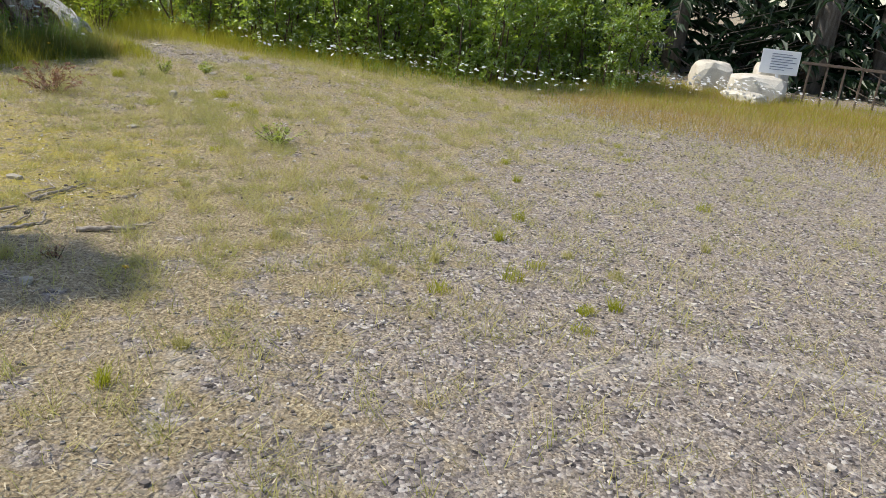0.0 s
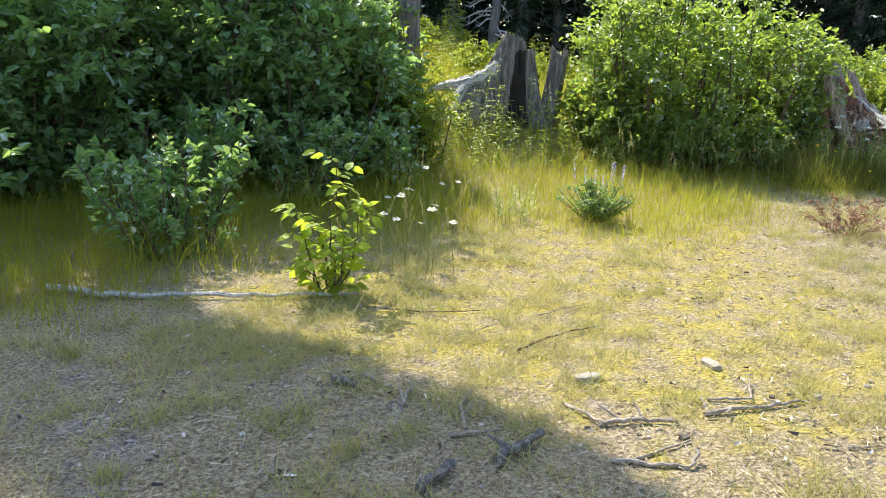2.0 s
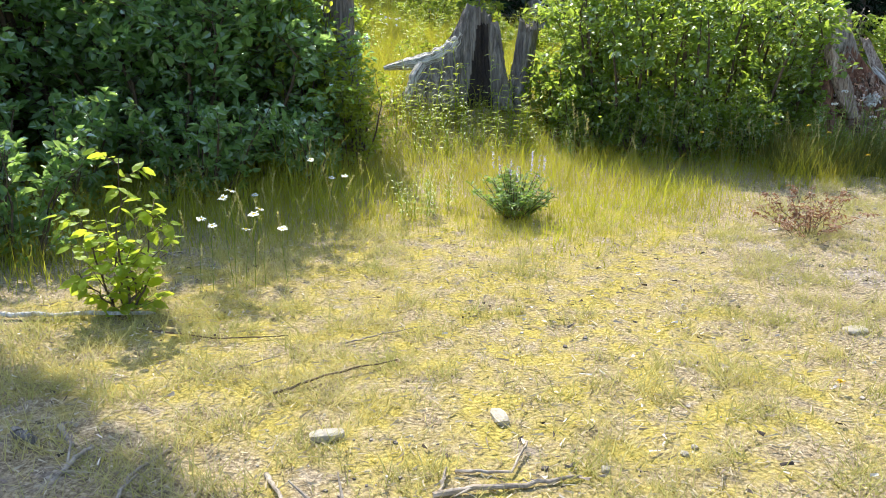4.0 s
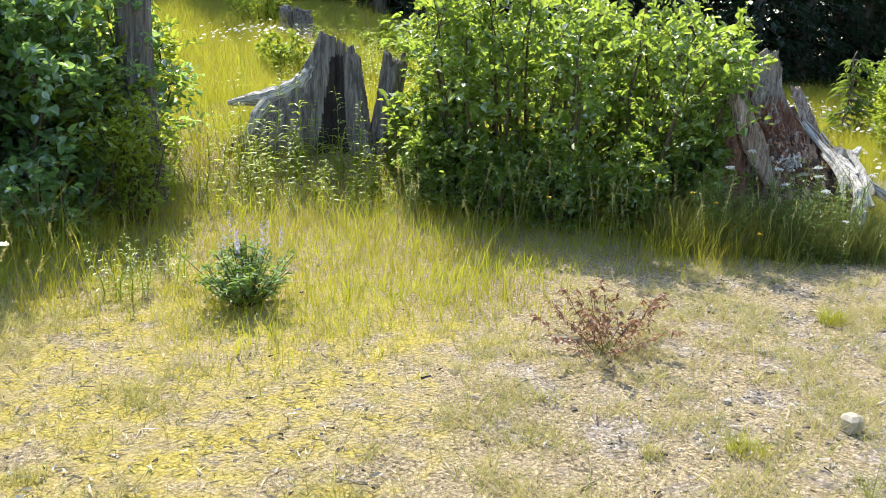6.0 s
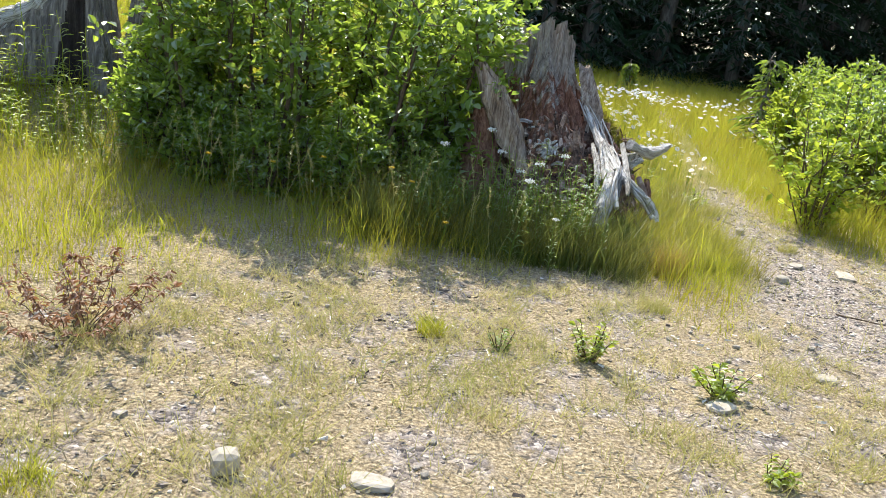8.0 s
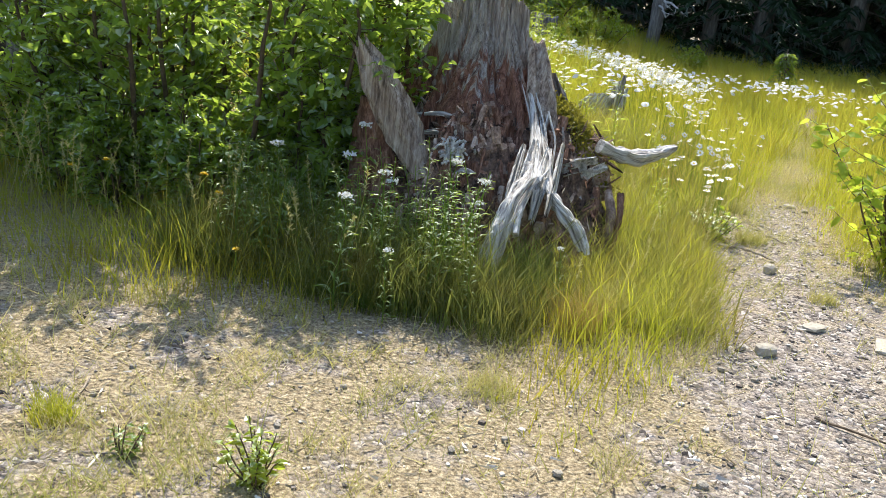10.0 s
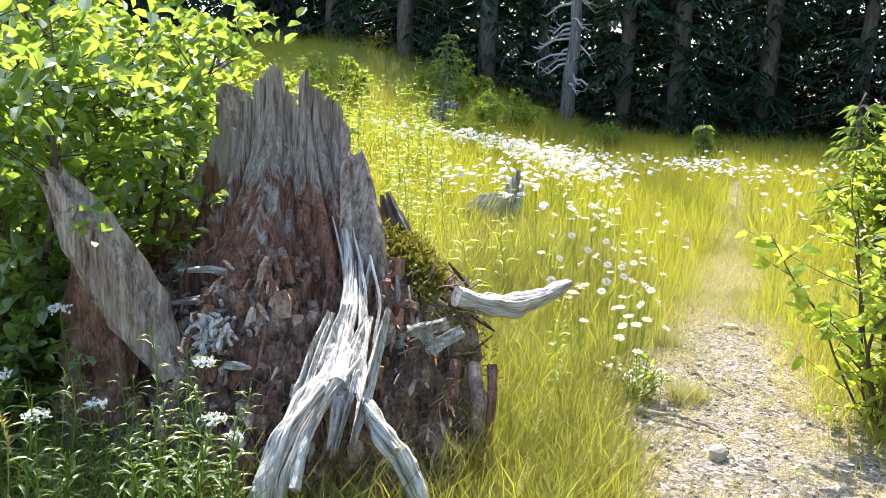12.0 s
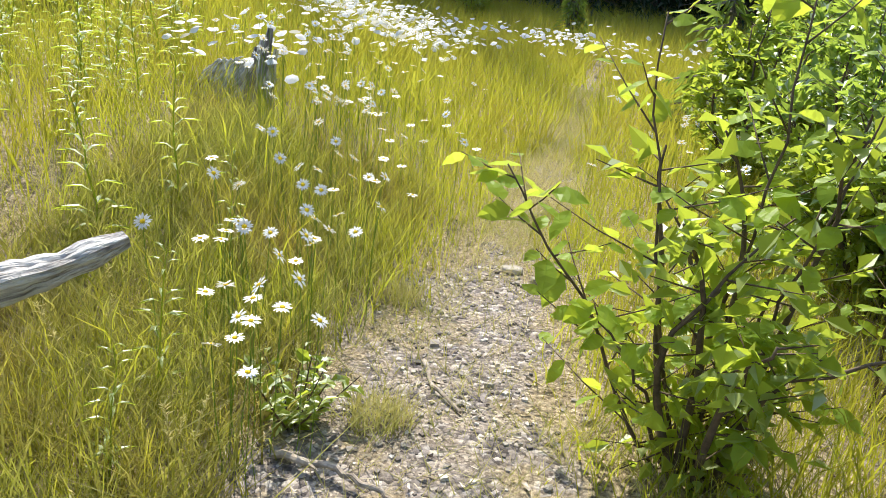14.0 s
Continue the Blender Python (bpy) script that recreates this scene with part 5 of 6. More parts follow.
stick("twig", "long thin dark twig on mossy ground", [(-1.08, 2.65, 0.012), (-0.86, 2.78, 0.03), (-0.59, 2.93, 0.02)], 0.008, 0.004, 51, M_TWIG)
stick("twig", "thin pale twig on mossy ground", [(-0.84, 3.16, 0.01), (-0.66, 3.25, 0.02), (-0.46, 3.37, 0.01)], 0.006, 0.003, 52)
stick("twig", "thin dark twig near a sapling", [(-1.75, 3.35, 0.01), (-1.4, 3.2, 0.02), (-1.1, 3.25, 0.015)], 0.006, 0.003, 53, M_TWIG)
stick("twig", "thin pale twig near a sapling", [(-1.35, 2.85, 0.01), (-1.1, 3.0, 0.02)], 0.005, 0.003, 54)
stick("board", "split piece of grey wood beside the trail", [(5.28, 7.36, 0.015), (5.62, 7.34, 0.02)], 0.028, 0.016, 55, M_STICK)
stick("twig", "thin crooked twig on the stony trail", [(6.05, 9.62, 0.01), (6.1, 9.45, 0.015), (6.2, 9.33, 0.01)], 0.012, 0.007, 56)
stick("twig", "dark stick among trail stones", [(5.72, 8.98, 0.015), (5.9, 8.93, 0.04), (6.08, 8.86, 0.015)], 0.016, 0.008, 57, M_STICK, 1)
stick("twig", "thin dark twig on the stones", [(6.1, 6.75, 0.008), (6.45, 6.6, 0.015)], 0.007, 0.004, 58, M_TWIG)
sr = np.random.default_rng(59)
for k in range(16):
    x, y, a = sr.uniform(1.0, 6.0), sr.uniform(2.6, 6.0), sr.uniform(0, 3.14)
    L = sr.uniform(0.05, 0.12)
    stick("twig", "short broken straw-coloured twig on dry ground", [(x - L * math.cos(a), y - L * math.sin(a), 0.006), (x + L * math.cos(a), y + L * math.sin(a), 0.01)], 0.006, 0.003, 60 + k, M_STICK, 0, "small twigs on the clearing")

# ---- stones ----


def stone_mesh(seed, sx, sy, sz, mat=M_STONE, cuts=2):
    bm = bmesh.new()
    bmesh.ops.create_icosphere(bm, subdivisions=cuts, radius=1.0)
    off = Vector((seed * 3.7, seed * 1.3, 0))
    for v in bm.verts:
        d = v.co.normalized()
        k = 1 + 0.22 * noise.noise(d * 1.4 + off) + 0.10 * noise.noise(d * 3.5 + off)
        q = d * k
        q = Vector([math.copysign(min(abs(c), 0.78), c) for c in q])
        v.co = Vector((q.x * sx, q.y * sy, q.z * sz))
    me = bpy.data.meshes.new("stone")
    bm.to_mesh(me)
    bm.free()
    me.materials.append(mat)
    return me


def stone(name, label, x, y, sx, sy, sz, seed, rz=0.0, cuts=2, group="", sink=0.3, mat=M_STONE):
    ob = tagged(new(name, stone_mesh(seed, sx, sy, sz, mat, cuts)), label, "stone", group)
    ob.matrix_world = pose(x, y, float(land(x, y)) + sz * (0.78 - sink), 0, 0, rz)
    return ob


stone("stone", "flat pale stone set in dry grass", 1.62, 3.22, 0.075, 0.05, 0.018, 1, 10)
stone("stone", "blocky pale stone with a sunlit top", 3.11, 4.13, 0.055, 0.048, 0.05, 2, 30, sink=0.15)
stone("stone", "pale blocky stone beside the trail", 5.95, 7.30, 0.06, 0.045, 0.035, 3, 20)
stone("stone", "flat pale stone on gravel", 6.2, 7.73, 0.08, 0.05, 0.02, 4, 50)
stone("stone", "wide flat grey stone on gravel", 6.53, 7.65, 0.13, 0.08, 0.02, 5, 80)
stone("stone", "flat pale stone in thin grass", 5.59, 5.65, 0.075, 0.05, 0.018, 6, 10)
stone("stone", "small pale stone in the shadow", -1.34, 0.90, 0.035, 0.028, 0.025, 7)
stone("stone", "small pale stone in the shadow", -2.38, 1.14, 0.04, 0.03, 0.025, 8)
stone("stone", "pale stone on the trail", 6.05, 8.62, 0.05, 0.04, 0.04, 9, 60)
stone("stone", "flat stone on the trail", 6.33, 10.57, 0.06, 0.04, 0.02, 10, 10)
stone("stone", "white flat stone on mossy ground", -0.21, 2.41, 0.07, 0.035, 0.02, 11, 100)
stone("stone", "pale broken stone on mossy ground", -0.84, 2.30, 0.08, 0.035, 0.025, 12, 10)
stone("stone", "pale flat stone in thin grass", 4.95, 5.15, 0.09, 0.06, 0.02, 13, 40)
stone("stone", "flat pale stone beside twigs", 3.57, 4.17, 0.09, 0.05, 0.02, 14, 0)
bits = [stone_mesh(30 + k, 1.0, 0.8, 0.6, M_STONE, 1) for k in range(6)]
for k in range(150):
    if k < 60:
        x, y = sr.uniform(5.6, 6.9), sr.uniform(5.6, 11.0)
    elif k < 110:
        x, y = sr.uniform(2.4, 6.0), sr.uniform(3.4, 6.4)
    else:
        x, y = sr.uniform(-3.2, 3.0), sr.uniform(-2.2, 2.5)
    q = sr.gamma(4, 0.003) + 0.005
    ob = tagged(new("stone", bits[k % 6]), "small pale stone lying on gravel", "stone", "small loose stones")
    ob.matrix_world = pose(x, y, float(land(x, y)) + q * 0.3, sr.uniform(-15, 15), sr.uniform(-15, 15), sr.uniform(0, 360)) @ Matrix.Diagonal((q, q, q, 1))

# ---- boulders, notice board and railing at the far side ----
for k, (x, y, a, b, c, rz) in enumerate([(12.7, -0.35, 0.55, 0.45, 0.45, 20), (12.1, -1.25, 0.62, 0.42, 0.36, 100), (13.1, -1.4, 0.5, 0.4, 0.5, 10), (11.4, -1.15, 0.45, 0.35, 0.14, 60)]):
    stone("boulder", "large pale granite boulder in front of dark firs", x, y, a, b, c, 40 + k, rz, 3, "boulders at the roadside", 0.3, M_BOULDER)


def box(bm, sx, sy, sz, at, bevel=0.0):
    made = bmesh.ops.create_cube(bm, size=1.0, matrix=Matrix.Translation(at) @ Matrix.Diagonal((sx, sy, sz, 1)))
    if bevel:
        edges = list({e for v in made["verts"] for e in v.link_edges})
        bmesh.ops.bevel(bm, geom=edges, offset=bevel, segments=2, affect="EDGES")


def box_part(name, parent, sx, sy, sz, at, mat, bevel=0.004, label=""):
    bm = bmesh.new()
    box(bm, sx, sy, sz, at, bevel)
    me = bpy.data.meshes.new(name)
    bm.to_mesh(me)
    bm.free()
    me.materials.append(mat)
    return part(name, me, parent, label)


board = thing("notice_board", "white notice board with rows of print on a post", "sign", (12.1, -1.55, float(land(12.1, -1.55))), rz=-76)
box_part("post", board, 0.05, 0.05, 0.75, (0, 0.03, 0.365), M_SIGN, 0.006)
box_part("panel", board, 0.66, 0.02, 0.42, (0, 0, 0.72), M_SIGN, 0.005)
for k in range(7):
    w = (0.34, 0.42, 0.36, 0.44, 0.30, 0.4, 0.26)[k]
    box_part("text_line", board, w, 0.004, 0.012, (0.06 - (0.44 - w) / 2, -0.012, 0.86 - k * 0.045), M_INK, 0.0)
rail = thing("railing", "rusty metal railing with upright bars before the firs", "railing", (12.6, -1.9, 0.0), rz=-80)
box_part("top_rail", rail, 6.0, 0.06, 0.05, (3.0, 0, 0.74), M_RAIL, 0.01)
for k in range(20):
    box_part("bar", rail, 0.035, 0.035, 0.78, (0.15 + k * 0.3, 0, 0.34), M_RAIL, 0.004)

# ---- small plants ----


def leafy_plant(name, label, x, y, height, radius, stems, per, leaf, mat, seed, slim=0.5, category="plant", droop=0.2, start=0.1, group="", twig=M_TWIG, up=0.3, sag=0.012, thin=1.0):
    """A small plant: each stem is a part, its leaves one part of stuff."""
    r = np.random.default_rng(seed)
    ob = thing(name, label, category, (x, y, float(land(x, y))), group)
    lb, lw, ll = [], [], []
    for i in range(stems):
        a, k = r.uniform(0, 2 * np.pi), math.sqrt(r.uniform(0.02, 1))
        top = np.array([math.cos(a) * radius * k, math.sin(a) * radius * k, height * r.uniform(0.6, 1.0) * (1 - 0.35 * k * k)])
        line = bent((top[0] * 0.08, top[1] * 0.08, -0.02), top, 7, sag * height, seed * 50 + i)
        part("stem", np_mesh("stem", *tube(line, np.linspace(0.0035 + 0.003 * height, 0.0015, 7) * thin, 5, 0.1, i), twig), ob)
        s = r.uniform(start, 1, per)
        at = np.stack([np.interp(s * 6, np.arange(7), line[:, c]) for c in range(3)], -1)
        b = r.uniform(0, 2 * np.pi, per)
        lb.append(at), lw.append(np.stack([np.cos(b), np.sin(b), r.uniform(-0.2, 0.8, per) + up - 0.3], -1)), ll.append(leaf * r.uniform(0.6, 1.2, per))
    lb, lw, ll = np.concatenate(lb), np.concatenate(lw), np.concatenate(ll)
    v, f = leaves(lb, lw, r.normal(0, 0.4, lb.shape) + [0, 0, 1], ll, ll * slim, 0.2, droop)
    part("foliage", np_mesh("foliage", v, f, mat), ob, kind="stuff")
    return ob


leafy_plant("dry_shrub", "withered brown shrub with curled dead leaves", 2.25, 4.92, 0.36, 0.44, 22, 30, 0.038, M_DRY, 11, 0.5, "shrub", 0.6, 0.3, sag=0.06, thin=0.6)
lup = leafy_plant("lupin_plant", "round leafy plant with pale purple flower spikes", 0.27, 5.45, 0.40, 0.34, 60, 26, 0.055, M_LUPIN, 12, 0.34, "plant", 0.1, 0.25)
lr = np.random.default_rng(13)
for k in range(8):
    a, q = lr.uniform(0, 6.28), lr.uniform(0.02, 0.24)
    line = np.array([[math.cos(a) * q, math.sin(a) * q, 0.2], [math.cos(a) * q * 1.1, math.sin(a) * q * 1.1, lr.uniform(0.42, 0.52)]])
    n = 40
    s = lr.uniform(0.45, 1, n)
    b = lr.uniform(0, 6.28, n)
    v, f = leaves(line[0] + (line[1] - line[0]) * s[:, None], np.stack([np.cos(b), np.sin(b), 0.5 + 0 * b], -1), np.tile([0, 0, 1.0], (n, 1)), np.full(n, 0.014), np.full(n, 0.009))
    part("flower_spike", np_mesh("flower_spike", v, f, M_PURPLE), lup, "pale purple lupin spike")
leafy_plant("small_shrub", "small yellow-green seedling shrub on dry ground", 4.41, 5.48, 0.23, 0.12, 14, 16, 0.035, M_LEAF_LIME, 14, 0.6, "shrub")
leafy_plant("small_shrub", "tiny yellow-green seedling on dry ground", 4.99, 4.62, 0.10, 0.11, 9, 12, 0.035, M_LEAF_LIME, 15, 0.6, "shrub")
leafy_plant("small_shrub", "small leafy seedling beside the walked line", 4.98, 5.27, 0.17, 0.15, 12, 13, 0.045, M_LEAF_LIME, 16, 0.6, "shrub")
leafy_plant("seedling", "low sprawling weed with yellow-green leaves", 2.1, 2.0, 0.19, 0.26, 22, 16, 0.045, M_LEAF_LIME, 17, 0.4, "plant")
leafy_plant("seedling", "low green weed on thin grass", 3.99, 5.01 + 0.4, 0.12, 0.10, 8, 10, 0.03, M_WEED, 18, 0.5, "plant")
leafy_plant("seedling", "low green weed by the trail", 5.72, 9.15, 0.26, 0.2, 14, 14, 0.05, M_LEAF_LIME, 19, 0.6, "plant")
leafy_plant("seedling", "reddish green weed on the dry grass", -1.05, 1.05, 0.08, 0.07, 8, 8, 0.025, M_DRY, 20, 0.4, "plant")

# tufts of grass on the bare ground
TUFTS = "grass tufts on the bare ground"


def tuft(x, y, height, spread_, count, seed, mat=M_TALL, label="tuft of fine green grass on gravel"):
    r = np.random.default_rng(seed)
    a, q = r.uniform(0, 6.28, count), spread_ * np.sqrt(r.uniform(0, 1, count))
    v, f, h = blades(np.cos(a) * q, np.sin(a) * q, np.full(count, -0.005), height * r.uniform(0.5, 1.1, count), r.uniform(0.002, 0.004, count), r.uniform(0.2, 1.0, count), r)
    ob = tagged(new("grass_tuft", np_mesh("grass_tuft", v, f, mat, h=h * 0.5)), label, "grass", TUFTS)
    ob.matrix_world = pose(x, y, float(land(x, y)))


for k, (x, y, hgt, sp, c, m) in enumerate([(3.66, 5.5, 0.13, 0.07, 220, M_TALL), (3.52, 3.83, 0.12, 0.09, 260, M_TALL), (5.97, 9.22, 0.13, 0.10, 320, M_SHORT), (0.02, -1.4, 0.07, 0.05, 120, M_TALL),
                                           (6.3, 8.2, 0.10, 0.08, 200, M_SHORT), (5.9, 10.1, 0.12, 0.08, 200, M_SHORT), (5.12, 7.1, 0.26, 0.12, 420, M_RUST), (5.25, 7.35, 0.22, 0.10, 300, M_SHORT), (-1.95, 0.95, 0.08, 0.07, 150, M_TALL), (-1.2, 1.25, 0.12, 0.05, 130, M_SHORT),
                                           (2.6, 3.9, 0.09, 0.08, 180, M_TALL), (4.9, 6.4, 0.11, 0.1, 220, M_SHORT), (3.1, 3.3, 0.08, 0.07, 150, M_TALL), (6.7, 6.0, 0.09, 0.08, 180, M_TALL)]):
    tuft(x, y, hgt, sp, c, 300 + k, m, "tuft of fine green grass on gravel" if m is M_TALL else "tuft of dry straw-coloured grass on gravel")
tf = np.random.default_rng(301)
for k in range(60):
    x, y = tf.uniform(-3.5, 6.5), tf.uniform(-2.2, 4.0)
    tuft(x, y, tf.uniform(0.05, 0.10), tf.uniform(0.03, 0.07), 90, 320 + k, (M_SHORT, M_TALL)[k % 3 == 0], "small tuft of dry grass on gravel")

# a shape for the countable leaves of the saplings
SHAPES = []
for k in range(5):
    q = np.random.default_rng(400 + k)
    s = np.linspace(0, 1, 7)
    half = 0.29 * np.sin(np.pi * s**0.8) ** 0.8 * np.array([1, 0.92, 1.05, 0.93, 1.05, 0.9, 1])
    rows = [np.array([[-w, t, 0.10 * w + 0.0], [0, t, -0.03 * math.sin(t * 9)], [w, t, 0.10 * w]]) + [0, 0, -(0.10 + 0.12 * k / 5) * t * t] for t, w in zip(s, half)]
    v = np.concatenate(rows) + q.normal(0, 0.008, (21, 3))
    i, j = np.meshgrid(np.arange(6), np.arange(2), indexing="ij")
    f = np.stack([i * 3 + j, i * 3 + j + 1, (i + 1) * 3 + j + 1, (i + 1) * 3 + j], -1).reshape(-1, 4)
    SHAPES.append((v, f))


def random_leaf_mat(name, dark, light, glow):
    """As foliage, for leaves that are objects of their own."""
    m = foliage_mat(name, dark, light, glow, 0.10, 0.52, 0.4)
    nt = m.node_tree
    info = nt.nodes.new("ShaderNodeObjectInfo")
    for link in list(nt.links):
        if link.from_socket.name == "Random Per Island":
            nt.links.new(info.outputs["Random"], link.to_socket)
    return m


M_SAP = random_leaf_mat("sapling_leaf", (0.09, 0.19, 0.025), (0.26, 0.37, 0.05), (0.74, 0.86, 0.07))
LEAF_MESHES = [np_mesh("leaf", v, f, M_SAP) for v, f in SHAPES]


def sapling(label, x, y, stems, leaf, per_twig, seed, limit=290):
    """A young alder whose leaves are parts of their own: stems are given as (top x, y, z, twigs)."""
    r = np.random.default_rng(seed)
    ob = thing("sapling", label, "sapling", (x, y, float(land(x, y))))
    count = 0
    for i, (tx, ty, tz, twigs) in enumerate(stems):
        line = bent((tx * 0.1, ty * 0.1, -0.03), (tx, ty, tz), 12, 0.012, seed + i)
        line[:, 2] += np.sin(np.linspace(0, 1, 12) * np.pi) * 0.1 * np.hypot(tx, ty)
        part("stem", np_mesh("stem", *tube(line, np.linspace(0.007, 0.002, 12), 7, 0.08, i), M_TWIG, True), ob)
        for j in range(twigs):
            s = 0.12 + 0.88 * (j + r.uniform(0, 0.8)) / twigs
            at = np.array([np.interp(s * 11, np.arange(12), line[:, c]) for c in range(3)])
            a = j * 2.4 + r.normal(0, 0.4)
            L = 0.05 + tz * r.uniform(0.14, 0.30) * (1.1 - 0.65 * s)
            way = np.array([math.cos(a), math.sin(a), r.uniform(0.25, 0.8)])
            tw = np.array([at, at + way * L * 0.5, at + way * L + [0, 0, 0.06 * L]])
            part("twig", np_mesh("twig", *tube(tw, [0.0028, 0.002, 0.0012], 5), M_TWIG, True), ob)
            for k in range(per_twig):
                if count >= limit:
                    break
                u = (k + 0.6) / per_twig
                p = at + (tw[2] - at) * u
                b = a + (1.1 if k % 2 else -1.1) * (1 - 0.6 * (k == per_twig - 1)) + r.normal(0, 0.35)
                leaf_ob = part("leaf", LEAF_MESHES[(count * 3 + j) % 5], ob)
                q = leaf * r.uniform(0.6, 1.15)
                leaf_ob.matrix_local = Matrix.Translation(p) @ Euler((r.normal(-0.1, 0.4), r.normal(0, 0.45), b - math.pi / 2)).to_matrix().to_4x4() @ Matrix.Diagonal((q, q, q, 1))
                count += 1
    return ob


near_sapling = sapling("young alder with toothed bright leaves beside the trail", 6.86, 9.22,
        [(-0.30, -0.05, 1.25, 9), (0.02, -0.05, 1.38, 10), (-0.62, -0.12, 0.86, 13), (0.25, -0.05, 1.15, 8), (-0.35, -0.2, 0.55, 8), (0.05, -0.22, 0.5, 7), (0.3, 0.2, 0.9, 4)], 0.092, 5, 500, 300)
low_w, low_l = shrub_meshes(0.72, 0.45, 1.15, 9, 12, 6, 0.074, M_LEAF_LIME, 505, 0.08, 1.0, slim=0.62, spread_low=0.2, dome=0.45)
part("foliage", low_l, near_sapling, kind="stuff")
part("branchwork", low_w, near_sapling, kind="stuff")
sapling("young alder thick with leaves behind another sapling", 7.6, 9.75,
        [(-0.1, 0.0, 1.15, 10), (0.2, 0.1, 1.35, 11), (0.4, -0.15, 1.05, 9), (0.1, -0.25, 0.7, 8)], 0.092, 5, 540)
sapling("small sunlit sapling at the end of a pole", -1.95, 3.58,
        [(0.05, 0.0, 0.80, 10), (-0.18, 0.05, 0.5, 8), (0.24, -0.04, 0.55, 8), (0.08, -0.14, 0.34, 7), (-0.10, 0.1, 0.42, 7), (-0.16, -0.1, 0.26, 6), (0.2, 0.1, 0.3, 6)], 0.085, 6, 580, 290)
trail_bush = shrub_meshes(0.6, 0.5, 1.15, 18, 18, 18, 0.065, M_LEAF_LIME, 590, 0.05)
shrub("young_alder", "leafy young bush at the bend of the trail", "bush", 8.1, 10.6, trail_bush)
shrub("young_alder", "leafy young bush beyond the trail", "bush", 7.9, 12.6, trail_bush, 120, size=1.1)


def small_fir(x, y, height, label):
    m = conifer_meshes(height, height * 0.33, int(x * 10 + 600), 14)
    ob = thing("young_fir", label, "tree", (x, y, float(land(x, y))))
    for name, me in zip(("trunk", "boughwork", "needles"), m):
        me.materials.clear()
        me.materials.append(M_WEED if name == "needles" else M_BARK)
        part(name, me, ob, kind="stuff" if name != "trunk" else "")


small_fir(8.0, 14.6, 1.5, "small young fir at the meadow's edge")
small_fir(7.0, 21.0, 0.9, "tiny young fir in the tall grass")
small_fir(1.8, 22.5, 1.8, "young fir before the dark woods")

# ---- flowers ----
SPIN = np.arange(14) / 14 * 2 * np.pi


def daisy_meshes(size, tilt, seed):
    """Petals in a ring and a domed centre, on a stem of unit height."""
    r = np.random.default_rng(seed)
    n = 14
    d = np.stack([np.cos(SPIN), np.sin(SPIN), r.normal(0.05, 0.12, n)], -1)
    v, f = leaves(d * size * 0.22, d, np.tile([0, 0, 1.0], (n, 1)), np.full(n, size * 0.8), np.full(n, size * 0.30), 0.05, 0.08)
    t = np.linspace(0, 0.5 * np.pi, 4)
    rows = [np.stack([np.cos(SPIN) * size * 0.27 * math.cos(q), np.sin(SPIN) * size * 0.27 * math.cos(q), 0 * SPIN + size * 0.13 * math.sin(q) + 0.001], -1) for q in t]
    i, j = np.meshgrid(np.arange(3), np.arange(14), indexing="ij")
    k = (j + 1) % 14
    cf = np.stack([i * 14 + j, i * 14 + k, (i + 1) * 14 + k, (i + 1) * 14 + j], -1).reshape(-1, 4)
    return np_mesh("petals", v, f, M_PETAL), np_mesh("centre", np.concatenate(rows), cf, M_YELLOW, True)


def daisy(height, seed, label, group):
    r = np.random.default_rng(seed)
    ob = thing("daisy", label, "flower", (0, 0, 0), group)
    top = (r.normal(0, 0.06) * height, r.normal(0, 0.06) * height, height)
    part("stem", np_mesh("stem", *tube(bent((0, 0, -0.01), top, 6, 0.006, seed), np.linspace(0.0016, 0.0012, 6), 4), M_WEED), ob)
    petals, centre = daisy_meshes(0.026, 0, seed)
    head = part("petals", petals, ob)
    head.matrix_local = Matrix.Translation(top) @ Euler((r.normal(0, 0.35), r.normal(0, 0.35), 0)).to_matrix().to_4x4()
    part("centre", centre, head, "yellow domed centre")
    return ob


fr = np.random.default_rng(700)
models = [daisy(hgt, 701 + k, "white ox-eye daisy on a tall stem beside the trail", "daisies by the trail") for k, hgt in enumerate((0.42, 0.5, 0.36, 0.55, 0.46))]
spots = []
while len(spots) < 190:
    s = fr.uniform(0, 1) ** 0.8
    y = 8.75 + s * 4.6
    x = 5.66 - 0.10 * (y - 8.75) - 0.12 * max(0, y - 11) + fr.normal(0, 0.17 + 0.05 * (y - 8.7))
    if float(waves(np.array(x), np.array(y), 3.2, 77)) + 0.5 * fr.normal() < 0.05:
        continue
    if near_line(np.array(x), np.array(y), TRAIL) > 0.28 and x > 3.7:
        spots.append((x, y))
spots += [(fr.normal(7.5, 0.4), fr.normal(11.4, 0.45)) for _ in range(34)]
spots += [(5.67, 8.9), (5.82, 8.98), (5.60, 9.62), (5.70, 8.82)]
for n, (x, y) in enumerate(spots):
    m = pose(x, y, float(land(x, y)), 0, 0, fr.uniform(0, 360))
    if n < 5:
        models[n].matrix_world = m
    else:
        copy_thing(models[n % 5], m)
shade = [daisy(hgt, 720 + k, "white ox-eye daisy in the shade of an alder", "daisies in the shade") for k, hgt in enumerate((0.38, 0.45, 0.32))]
